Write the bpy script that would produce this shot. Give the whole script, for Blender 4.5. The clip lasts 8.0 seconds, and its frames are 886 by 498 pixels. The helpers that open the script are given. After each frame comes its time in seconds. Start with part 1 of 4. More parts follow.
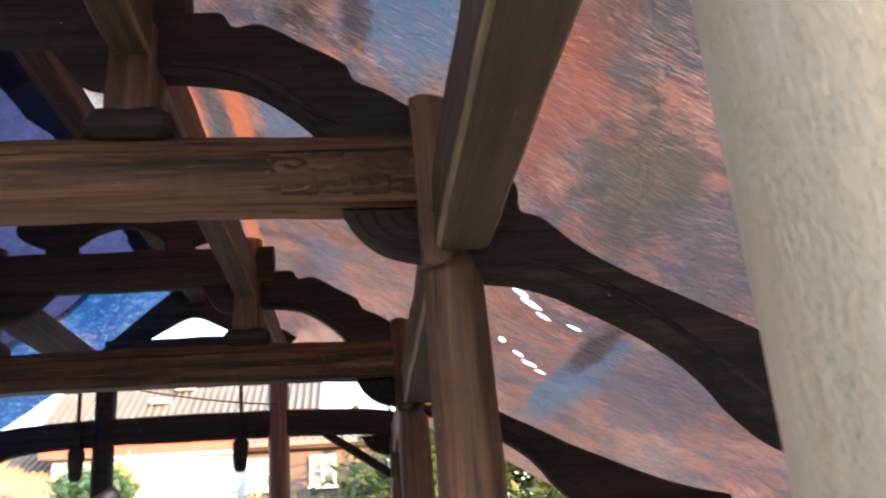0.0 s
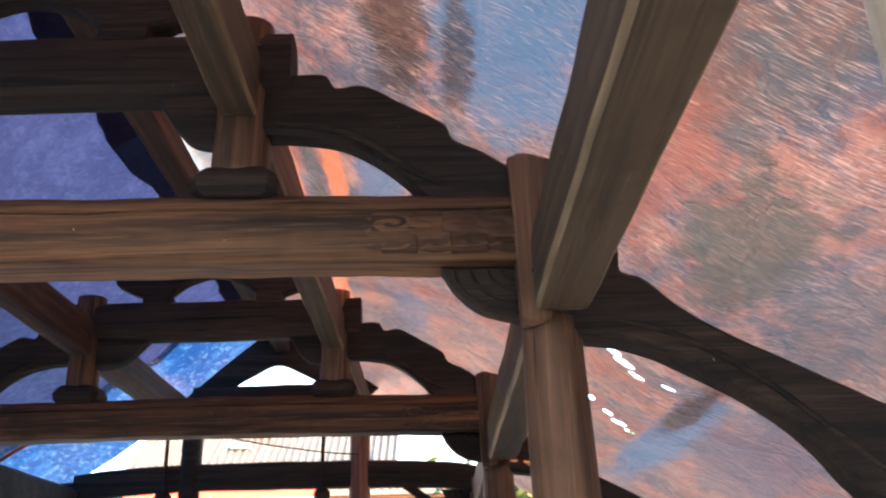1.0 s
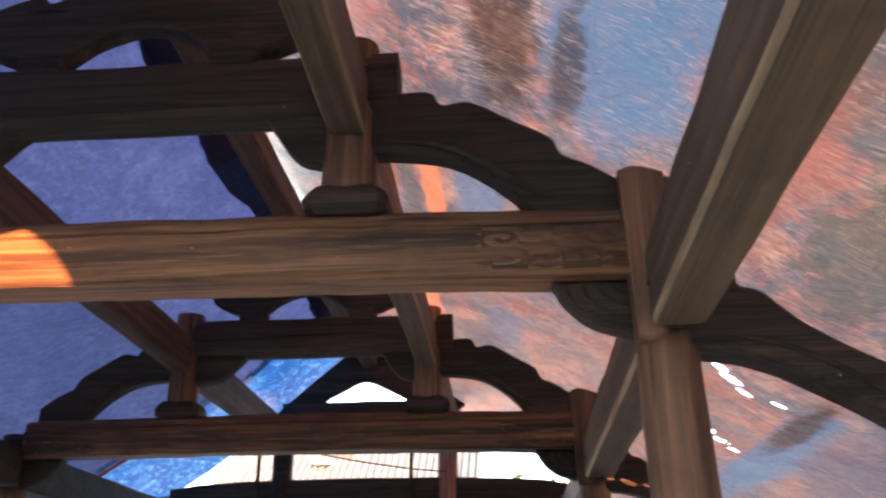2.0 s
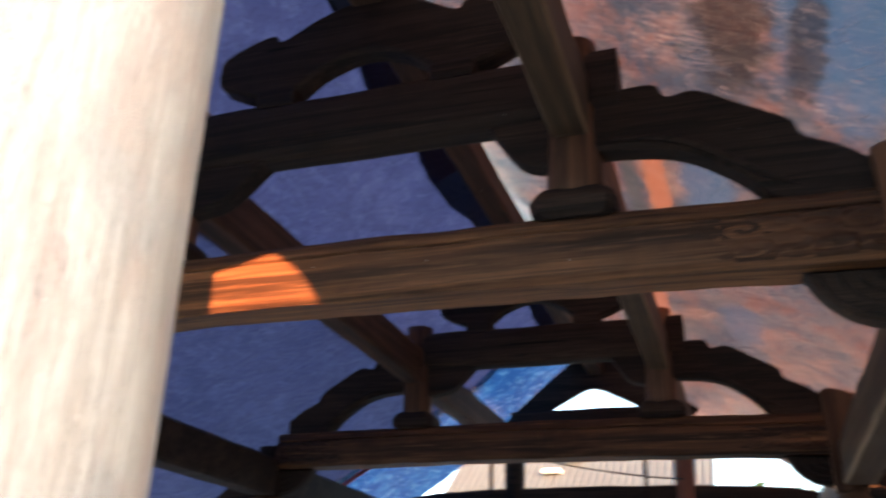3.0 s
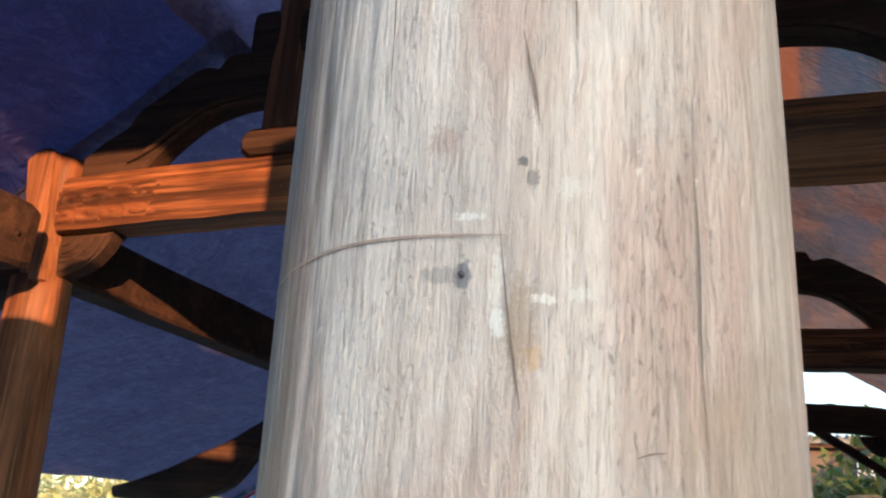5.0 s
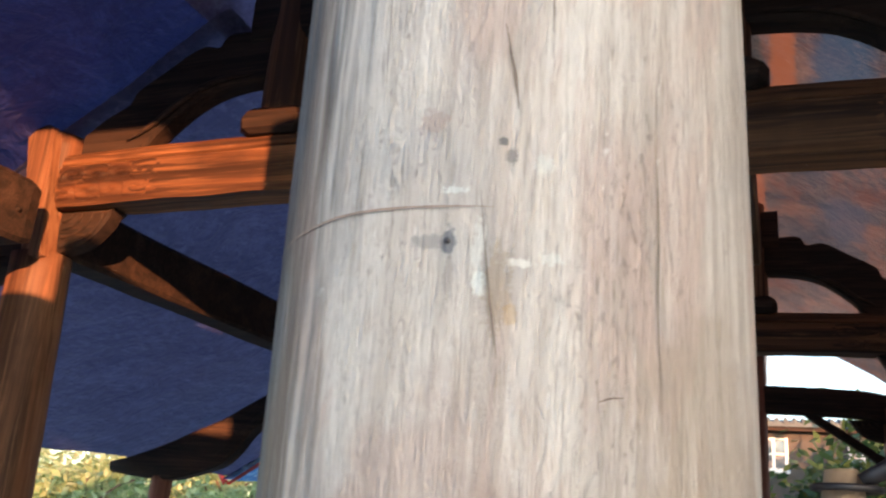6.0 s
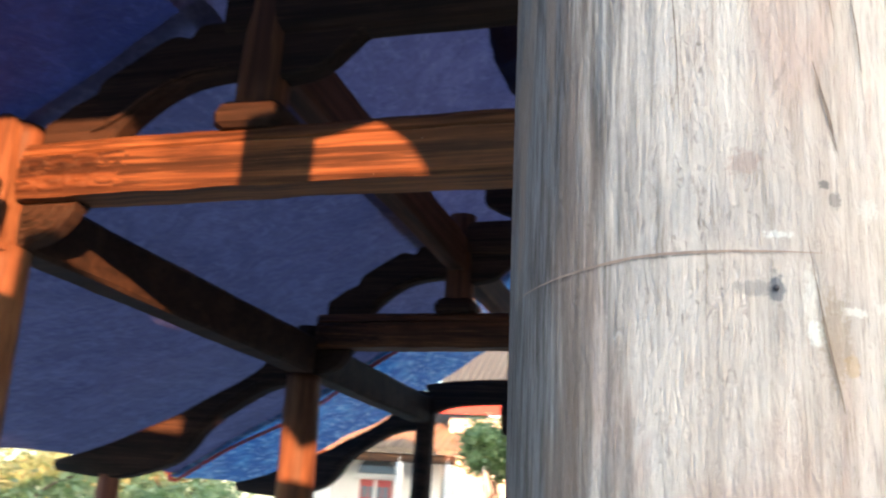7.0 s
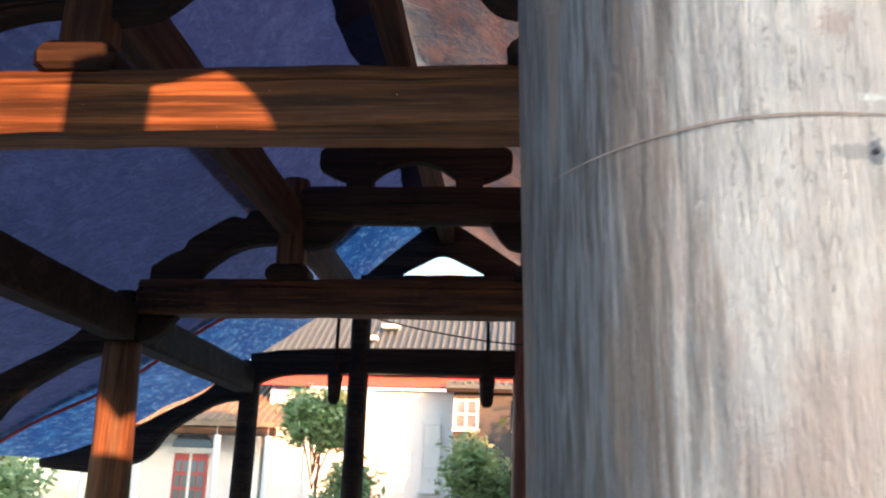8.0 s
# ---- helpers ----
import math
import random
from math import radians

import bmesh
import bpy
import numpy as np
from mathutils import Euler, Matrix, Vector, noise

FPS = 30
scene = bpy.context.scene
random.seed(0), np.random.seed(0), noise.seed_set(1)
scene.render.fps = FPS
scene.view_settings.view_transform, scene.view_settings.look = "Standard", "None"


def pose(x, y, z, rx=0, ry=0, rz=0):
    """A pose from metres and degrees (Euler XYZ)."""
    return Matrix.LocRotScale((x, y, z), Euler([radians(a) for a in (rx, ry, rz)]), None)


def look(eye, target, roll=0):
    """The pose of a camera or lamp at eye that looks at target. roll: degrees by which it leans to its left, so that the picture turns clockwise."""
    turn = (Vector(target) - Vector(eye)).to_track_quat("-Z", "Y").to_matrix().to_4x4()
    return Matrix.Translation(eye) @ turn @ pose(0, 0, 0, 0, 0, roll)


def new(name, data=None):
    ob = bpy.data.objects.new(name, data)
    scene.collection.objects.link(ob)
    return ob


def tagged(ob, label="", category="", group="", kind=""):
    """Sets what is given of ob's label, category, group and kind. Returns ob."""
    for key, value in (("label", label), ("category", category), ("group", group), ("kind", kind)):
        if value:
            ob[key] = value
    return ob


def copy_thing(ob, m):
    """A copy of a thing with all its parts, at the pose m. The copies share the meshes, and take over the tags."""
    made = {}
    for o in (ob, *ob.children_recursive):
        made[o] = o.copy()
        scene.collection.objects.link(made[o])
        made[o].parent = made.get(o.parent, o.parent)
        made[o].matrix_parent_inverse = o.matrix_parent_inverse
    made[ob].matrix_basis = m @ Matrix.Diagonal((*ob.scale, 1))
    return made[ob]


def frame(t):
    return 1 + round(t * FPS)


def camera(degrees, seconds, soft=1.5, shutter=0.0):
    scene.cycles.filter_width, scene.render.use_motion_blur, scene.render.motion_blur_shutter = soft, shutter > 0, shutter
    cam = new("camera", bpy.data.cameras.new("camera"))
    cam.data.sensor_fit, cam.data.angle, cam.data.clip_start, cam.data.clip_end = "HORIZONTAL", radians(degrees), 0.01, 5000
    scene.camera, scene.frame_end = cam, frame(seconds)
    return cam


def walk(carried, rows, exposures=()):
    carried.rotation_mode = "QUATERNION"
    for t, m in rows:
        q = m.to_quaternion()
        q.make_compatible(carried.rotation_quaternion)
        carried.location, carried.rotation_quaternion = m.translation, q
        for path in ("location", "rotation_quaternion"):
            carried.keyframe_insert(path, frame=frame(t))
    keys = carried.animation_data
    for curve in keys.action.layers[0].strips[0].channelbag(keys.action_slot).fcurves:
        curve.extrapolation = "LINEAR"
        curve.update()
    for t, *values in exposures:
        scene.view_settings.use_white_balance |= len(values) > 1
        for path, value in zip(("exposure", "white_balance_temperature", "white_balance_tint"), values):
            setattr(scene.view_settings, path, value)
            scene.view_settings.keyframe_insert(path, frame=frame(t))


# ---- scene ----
cam = camera(53.4, 8.0, 2.2, 0.5)
EXPOSURES = [(0, 3.1), (0.5, 3.35), (1.2, 3.6), (2.5, 3.55), (3.0, 2.75), (3.5, 1.9), (4.5, 1.85), (6, 1.85), (7, 2.2), (8, 2.15)]
PATH = [
    (0, (-0.005, -0.353, 1.604), (0.184, 1.528, 2.256), -4.00),
    (0.5, (-0.062, -0.324, 1.631), (0.025, 1.539, 2.352), -2.61),
    (1, (-0.127, -0.362, 1.670), (-0.105, 1.487, 2.431), -1.55),
    (2.5, (-0.414, -0.354, 1.667), (-0.734, 1.444, 2.482), 0.53),
    (3, (-0.457, -0.323, 1.666), (-1.060, 1.404, 2.475), 2.03),
    (3.5, (-0.568, -0.323, 1.604), (-1.417, 1.329, 2.345), 4.02),
    (4, (-0.817, -0.299, 1.571), (-1.684, 1.371, 2.249), 3.67),
    (4.5, (-0.991, -0.265, 1.557), (-1.749, 1.465, 2.215), 3.47),
    (4.7, (-1.014, -0.273, 1.549), (-1.744, 1.472, 2.199), 3.63),
    (5.8, (-0.976, -0.343, 1.518), (-1.661, 1.434, 2.130), 4.57),
    (6, (-0.979, -0.347, 1.512), (-1.684, 1.426, 2.112), 4.61),
    (6.5, (-1.074, -0.388, 1.526), (-1.815, 1.376, 2.107), 4.61),
    (7, (-1.212, -0.407, 1.532), (-1.786, 1.413, 2.130), 4.18),
    (7.5, (-1.303, -0.365, 1.501), (-1.577, 1.530, 2.080), 2.96),
    (8, (-1.375, -0.344, 1.480), (-1.552, 1.568, 2.040), 1.98),
]
walk(cam, [(t, look(eye, target, roll)) for t, eye, target, roll in PATH], EXPOSURES)

# ---------------------------------------------------------------- light
# the sun stands low, in front of the open gable and to its right
SUN_EL = radians(8.5)
sun_dir = Vector((0.559 * math.cos(SUN_EL), -0.829 * math.cos(SUN_EL), math.sin(SUN_EL)))
world = bpy.data.worlds.new("world")
scene.world = world
world.use_nodes = True
wn = world.node_tree
sky = wn.nodes.new("ShaderNodeTexSky")
sky.sky_type, sky.sun_disc = "NISHITA", False
sky.sun_elevation, sky.sun_rotation = radians(14.0), math.atan2(0.559, -0.829)
sky.dust_density, sky.air_density = 1.5, 1.0
wn.nodes["Background"].inputs["Strength"].default_value = 0.15
wn.links.new(sky.outputs["Color"], wn.nodes["Background"].inputs["Color"])
sun = new("sun", bpy.data.lights.new("sun", "SUN"))
sun.data.energy, sun.data.angle, sun.data.color = 4.8, radians(0.6), (1.0, 0.39, 0.16)
sun.matrix_world = look((20, -30, 12), Vector((20, -30, 12)) - sun_dir)


# ---------------------------------------------------------------- materials
def nodes_of(name):
    m = bpy.data.materials.new(name)
    m.use_nodes = True
    t = m.node_tree
    return m, t, t.nodes["Principled BSDF"]


def mixc(t, fac, a, b):
    n = t.nodes.new("ShaderNodeMix")
    n.data_type = "RGBA"
    for k, v in ((0, fac), (6, a), (7, b)):
        if hasattr(v, "links"):
            t.links.new(v, n.inputs[k])
        else:
            n.inputs[k].default_value = v if k == 0 else (*v, 1)
    return n.outputs[2]


def ramp(t, src, p0, p1):
    n = t.nodes.new("ShaderNodeMapRange")
    n.interpolation_type = "SMOOTHSTEP"
    n.inputs[1].default_value, n.inputs[2].default_value = p0, p1
    t.links.new(src, n.inputs[0])
    return n.outputs[0]


def mathn(t, op, a, b=0.0):
    n = t.nodes.new("ShaderNodeMath")
    n.operation = op
    for k, v in ((0, a), (1, b)):
        if hasattr(v, "links"):
            t.links.new(v, n.inputs[k])
        else:
            n.inputs[k].default_value = v
    return n.outputs[0]


def coords(t, scale, spread=7.0, turn=(0, 0, 0)):
    c = t.nodes.new("ShaderNodeTexCoord")
    o = t.nodes.new("ShaderNodeObjectInfo")
    s = mathn(t, "MULTIPLY", o.outputs["Random"], spread)
    add = t.nodes.new("ShaderNodeVectorMath")
    add.operation = "ADD"
    t.links.new(c.outputs["Object"], add.inputs[0])
    t.links.new(s, add.inputs[1])
    m = t.nodes.new("ShaderNodeMapping")
    m.inputs["Scale"].default_value = scale
    m.inputs["Rotation"].default_value = turn
    t.links.new(add.outputs[0], m.inputs[0])
    return m.outputs[0]


def noise_of(t, vec, scale, detail=4.0, rough=0.55, warp=0.0):
    n = t.nodes.new("ShaderNodeTexNoise")
    n.inputs["Scale"].default_value, n.inputs["Detail"].default_value = scale, detail
    n.inputs["Roughness"].default_value, n.inputs["Distortion"].default_value = rough, warp
    t.links.new(vec, n.inputs["Vector"])
    return n.outputs["Fac"]


def bump_of(t, p, height, strength, dist=0.01):
    b = t.nodes.new("ShaderNodeBump")
    b.inputs["Strength"].default_value, b.inputs["Distance"].default_value = strength, dist
    t.links.new(height, b.inputs["Height"])
    t.links.new(b.outputs[0], p.inputs["Normal"])


def blob(t, centre, radii, warp=1.0, freq=6.0, soft=0.45):
    """1 inside an uneven patch round a place of the hall, 0 outside."""
    g = t.nodes.new("ShaderNodeNewGeometry")
    d = t.nodes.new("ShaderNodeVectorMath")
    d.operation = "SUBTRACT"
    t.links.new(g.outputs["Position"], d.inputs[0])
    d.inputs[1].default_value = centre
    q = t.nodes.new("ShaderNodeVectorMath")
    q.operation = "DIVIDE"
    t.links.new(d.outputs[0], q.inputs[0])
    q.inputs[1].default_value = radii
    ln = t.nodes.new("ShaderNodeVectorMath")
    ln.operation = "LENGTH"
    t.links.new(q.outputs[0], ln.inputs[0])
    n = noise_of(t, g.outputs["Position"], freq, 4, 0.65)
    far = mathn(t, "ADD", ln.outputs["Value"], mathn(t, "MULTIPLY", mathn(t, "SUBTRACT", n, 0.5), 2 * warp))
    return ramp(t, far, 1.0, 1.0 - soft)


def wood(name, axis, dark, mid, light, rough=0.6, grain=26.0, bump=0.35, worn=0.5):
    """Sawn or hewn timber with its grain along one axis."""
    m, t, p = nodes_of(name)
    k = [1.0, 1.0, 1.0]
    k["xyz".index(axis)] = 0.03
    long = coords(t, k)
    plain = coords(t, (1, 1, 1))
    fine = noise_of(t, long, grain * 3.2, 5, 0.65, 0.3)
    bands = noise_of(t, long, grain * 0.45, 4, 0.6, 1.2)
    blot = noise_of(t, plain, 2.3, 4, 0.6)
    crack = noise_of(t, long, grain * 1.1, 2, 0.5, 0.6)
    c = mixc(t, ramp(t, bands, 0.36, 0.66), dark, mid)
    c = mixc(t, mathn(t, "MULTIPLY", ramp(t, fine, 0.5, 0.75), worn), c, light)
    c = mixc(t, mathn(t, "MULTIPLY", ramp(t, blot, 0.48, 0.72), 0.55), c, dark)
    rub = noise_of(t, long, grain * 0.16, 3, 0.55, 0.4)
    c = mixc(t, mathn(t, "MULTIPLY", mathn(t, "MULTIPLY", ramp(t, rub, 0.50, 0.66), ramp(t, fine, 0.36, 0.58)), worn * 0.9), c, light)
    p.inputs["Specular IOR Level"].default_value = 0.25
    slit = ramp(t, crack, 0.25, 0.31)
    c = mixc(t, slit, [v * 0.25 for v in dark], c)
    fleck = noise_of(t, plain, 34, 2, 0.5)
    c = mixc(t, ramp(t, fleck, 0.80, 0.815), c, (0.66, 0.64, 0.58))
    t.links.new(c, p.inputs["Base Color"])
    r = mathn(t, "ADD", mathn(t, "MULTIPLY", fine, 0.25), rough - 0.1)
    t.links.new(r, p.inputs["Roughness"])
    h = mathn(t, "ADD", mathn(t, "MULTIPLY", fine, 0.5), mathn(t, "MULTIPLY", slit, 0.8))
    bump_of(t, p, h, bump, 0.006)
    return m


RED_D, RED_M = (0.028, 0.015, 0.010), (0.130, 0.058, 0.028)
wood_x = wood("brown_timber_lengthwise", "x", RED_D, RED_M, (0.42, 0.205, 0.092), 0.55, 11, 0.5, 0.45)
wood_y = wood("grey_brown_timber", "y", (0.050, 0.033, 0.021), (0.115, 0.074, 0.043), (0.23, 0.155, 0.09), 0.6, 16, 0.35, 0.4)
wood_z = wood("brown_timber_upright", "z", (0.060, 0.030, 0.018), (0.185, 0.088, 0.047), (0.33, 0.19, 0.11), 0.55, 12)
wood_worn = wood("pale_worn_edge", "y", (0.13, 0.09, 0.05), (0.30, 0.21, 0.125), (0.46, 0.35, 0.22), 0.6)
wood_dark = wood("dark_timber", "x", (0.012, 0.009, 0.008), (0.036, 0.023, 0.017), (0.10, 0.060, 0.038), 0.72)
wood_red = wood("reddish_timber", "z", (0.16, 0.06, 0.04), (0.30, 0.13, 0.09), (0.40, 0.2, 0.14), 0.55)
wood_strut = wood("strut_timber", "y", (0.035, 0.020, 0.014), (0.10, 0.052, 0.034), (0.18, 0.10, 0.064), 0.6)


# stains, chalk and knots on the gable column: place, radii, colour, amount, unevenness, size of unevenness
STAINS = (
    ((-1.1715, 0.1428, 1.6830), (0.0060, 0.05, 0.012), (0.12, 0.135, 0.16), 0.9, 0.75, 270),
    ((-1.1852, 0.1410, 1.6840), (0.016, 0.05, 0.006), (0.24, 0.225, 0.215), 0.6, 0.90, 270),
    ((-1.1703, 0.1430, 1.6606), (0.004, 0.05, 0.02), (0.27, 0.235, 0.21), 0.6, 0.75, 270),
    ((-1.1526, 0.1470, 1.6789), (0.0045, 0.05, 0.026), (0.66, 0.67, 0.63), 0.55, 1.05, 210),
    ((-1.1508, 0.1470, 1.6565), (0.0055, 0.05, 0.009), (0.72, 0.76, 0.72), 0.7, 0.90, 330),
    ((-1.1694, 0.1430, 1.7187), (0.010, 0.05, 0.003), (0.74, 0.78, 0.74), 0.6, 1.25, 460),
    ((-1.1154, 0.1610, 1.7371), (0.0075, 0.05, 0.008), (0.70, 0.72, 0.67), 0.5, 1.3, 420),
    ((-1.1089, 0.1650, 1.6748), (0.009, 0.05, 0.005), (0.70, 0.72, 0.67), 0.55, 1.3, 420),
    ((-1.1275, 0.1570, 1.6708), (0.012, 0.05, 0.003), (0.76, 0.76, 0.70), 0.7, 1.05, 300),
    ((-1.1405, 0.1510, 1.7524), (0.004, 0.05, 0.004), (0.12, 0.115, 0.11), 0.9, 0.75, 360),
    ((-1.1350, 0.1520, 1.7422), (0.005, 0.05, 0.007), (0.22, 0.20, 0.18), 0.8, 0.75, 360),
    ((-1.1396, 0.1500, 1.6555), (0.010, 0.05, 0.032), (0.30, 0.225, 0.15), 0.55, 1.05, 180),
    ((-1.1312, 0.1520, 1.6381), (0.005, 0.05, 0.008), (0.46, 0.31, 0.14), 0.5, 0.90, 270),
    ((-1.1880, 0.1400, 1.7677), (0.012, 0.05, 0.012), (0.36, 0.26, 0.22), 0.6, 1.05, 180),
    ((-1.3554, 0.2350, 1.5484), (0.012, 0.05, 0.16), (0.34, 0.255, 0.20), 0.75, 0.60, 30),
    ((-1.1740, 0.1450, 1.4464), (0.10, 0.08, 0.16), (0.40, 0.285, 0.235), 0.55, 0.80, 14),
    ((-1.0252, 0.2350, 1.4770), (0.06, 0.10, 0.22), (0.34, 0.27, 0.20), 0.5, 0.80, 14),
    ((-1.3042, 0.1750, 2.3644), (0.010, 0.05, 0.014), (0.16, 0.18, 0.20), 0.85, 0.90, 210),
)


def weathered(name, brown=0.0):
    """Bare old column wood, grey-beige, with long grain, shakes, stains and scrapes."""
    m, t, p = nodes_of(name)
    plain = coords(t, (1, 1, 1), 0.0)
    long = coords(t, (1, 1, 0.05), 0.0)
    mid_long = coords(t, (1, 1, 0.22), 0.0)
    hair = noise_of(t, coords(t, (1, 1, 0.06), 0.0), 520, 3, 0.65, 0.15)
    fine = noise_of(t, long, 270, 4, 0.65, 0.15)
    grain = noise_of(t, long, 80, 4, 0.6, 0.25)
    band = noise_of(t, long, 21, 3, 0.55, 0.2)
    flake = noise_of(t, mid_long, 130, 5, 0.7, 0.8)
    patch = noise_of(t, mid_long, 14, 5, 0.65, 0.8)
    blot = noise_of(t, plain, 6.0, 5, 0.65)
    wide = noise_of(t, coords(t, (1, 1, 0.10), 0.0), 11, 4, 0.6, 0.6)
    c = mixc(t, ramp(t, band, 0.34, 0.66), (0.47, 0.415, 0.365), (0.59, 0.535, 0.48))
    c = mixc(t, mathn(t, "MULTIPLY", ramp(t, wide, 0.50, 0.62), 0.75), c, (0.40, 0.335, 0.285))
    c = mixc(t, mathn(t, "MULTIPLY", ramp(t, wide, 0.46, 0.36), 0.6), c, (0.68, 0.635, 0.58))
    c = mixc(t, mathn(t, "MULTIPLY", ramp(t, grain, 0.46, 0.60), 0.5), c, (0.74, 0.69, 0.635))
    c = mixc(t, mathn(t, "MULTIPLY", ramp(t, patch, 0.46, 0.60), 0.7), c, (0.50, 0.38, 0.325))
    c = mixc(t, mathn(t, "MULTIPLY", ramp(t, blot, 0.48, 0.66), 0.6), c, (0.42, 0.405, 0.385))
    c = mixc(t, mathn(t, "MULTIPLY", ramp(t, fine, 0.53, 0.70), 0.42), c, (0.25, 0.195, 0.155))
    c = mixc(t, mathn(t, "MULTIPLY", ramp(t, hair, 0.53, 0.67), 0.42), c, (0.22, 0.17, 0.135))
    c = mixc(t, mathn(t, "MULTIPLY", ramp(t, flake, 0.60, 0.70), 0.4), c, (0.25, 0.19, 0.15))
    c = mixc(t, mathn(t, "MULTIPLY", ramp(t, flake, 0.37, 0.30), 0.6), c, (0.82, 0.80, 0.77))
    pits = noise_of(t, coords(t, (1, 1, 0.3), 0.0), 300, 4, 0.7, 0.5)
    rough_zone = noise_of(t, mid_long, 9, 3, 0.6, 0.5)
    pit = mathn(t, "MULTIPLY", ramp(t, pits, 0.56, 0.66), ramp(t, rough_zone, 0.38, 0.58))
    c = mixc(t, mathn(t, "MULTIPLY", pit, 0.62), c, (0.24, 0.185, 0.155))
    if brown:
        c = mixc(t, mathn(t, "MULTIPLY", ramp(t, rough_zone, 0.15, 0.55), brown), c, (0.43, 0.30, 0.18))
    for centre, radii, col, amount, warp, freq in STAINS:
        c = mixc(t, mathn(t, "MULTIPLY", blob(t, centre, radii, warp, freq), amount), c, col)
    # darkened flank of the gable column: shade painted in, with stain in long streaks
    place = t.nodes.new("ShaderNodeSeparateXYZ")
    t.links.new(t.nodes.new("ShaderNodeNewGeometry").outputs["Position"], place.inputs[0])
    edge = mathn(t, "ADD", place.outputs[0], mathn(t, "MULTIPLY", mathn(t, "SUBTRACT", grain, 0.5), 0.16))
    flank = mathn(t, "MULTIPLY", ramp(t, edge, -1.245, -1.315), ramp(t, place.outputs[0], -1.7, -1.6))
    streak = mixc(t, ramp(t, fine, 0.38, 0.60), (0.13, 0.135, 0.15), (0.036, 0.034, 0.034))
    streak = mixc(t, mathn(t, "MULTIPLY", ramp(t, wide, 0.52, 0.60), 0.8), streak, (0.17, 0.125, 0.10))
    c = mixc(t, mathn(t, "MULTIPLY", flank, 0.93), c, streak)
    t.links.new(c, p.inputs["Base Color"])
    p.inputs["Roughness"].default_value = 0.5
    p.inputs["Specular IOR Level"].default_value = 0.5
    h = mathn(t, "ADD", mathn(t, "ADD", mathn(t, "SUBTRACT", mathn(t, "MULTIPLY", hair, 0.3), mathn(t, "MULTIPLY", pit, 0.55)), mathn(t, "MULTIPLY", fine, 0.5)), mathn(t, "ADD", mathn(t, "MULTIPLY", flake, 1.3), mathn(t, "MULTIPLY", patch, 2.2)))
    bump_of(t, p, h, 0.75, 0.005)
    return m


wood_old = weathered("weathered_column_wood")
wood_tan = weathered("tan_weathered_column_wood", 0.85)


def plain_mat(name, col, rough=0.6, metal=0.0, var=0.25, scale=8.0, bump=0.1):
    m, t, p = nodes_of(name)
    v = coords(t, (1, 1, 1))
    n = noise_of(t, v, scale, 5, 0.6)
    f = noise_of(t, v, scale * 9, 3, 0.6)
    c = mixc(t, n, [k * (1 - var) for k in col], [min(1, k * (1 + var)) for k in col])
    t.links.new(c, p.inputs["Base Color"])
    p.inputs["Roughness"].default_value, p.inputs["Metallic"].default_value = rough, metal
    bump_of(t, p, f, bump, 0.004)
    return m


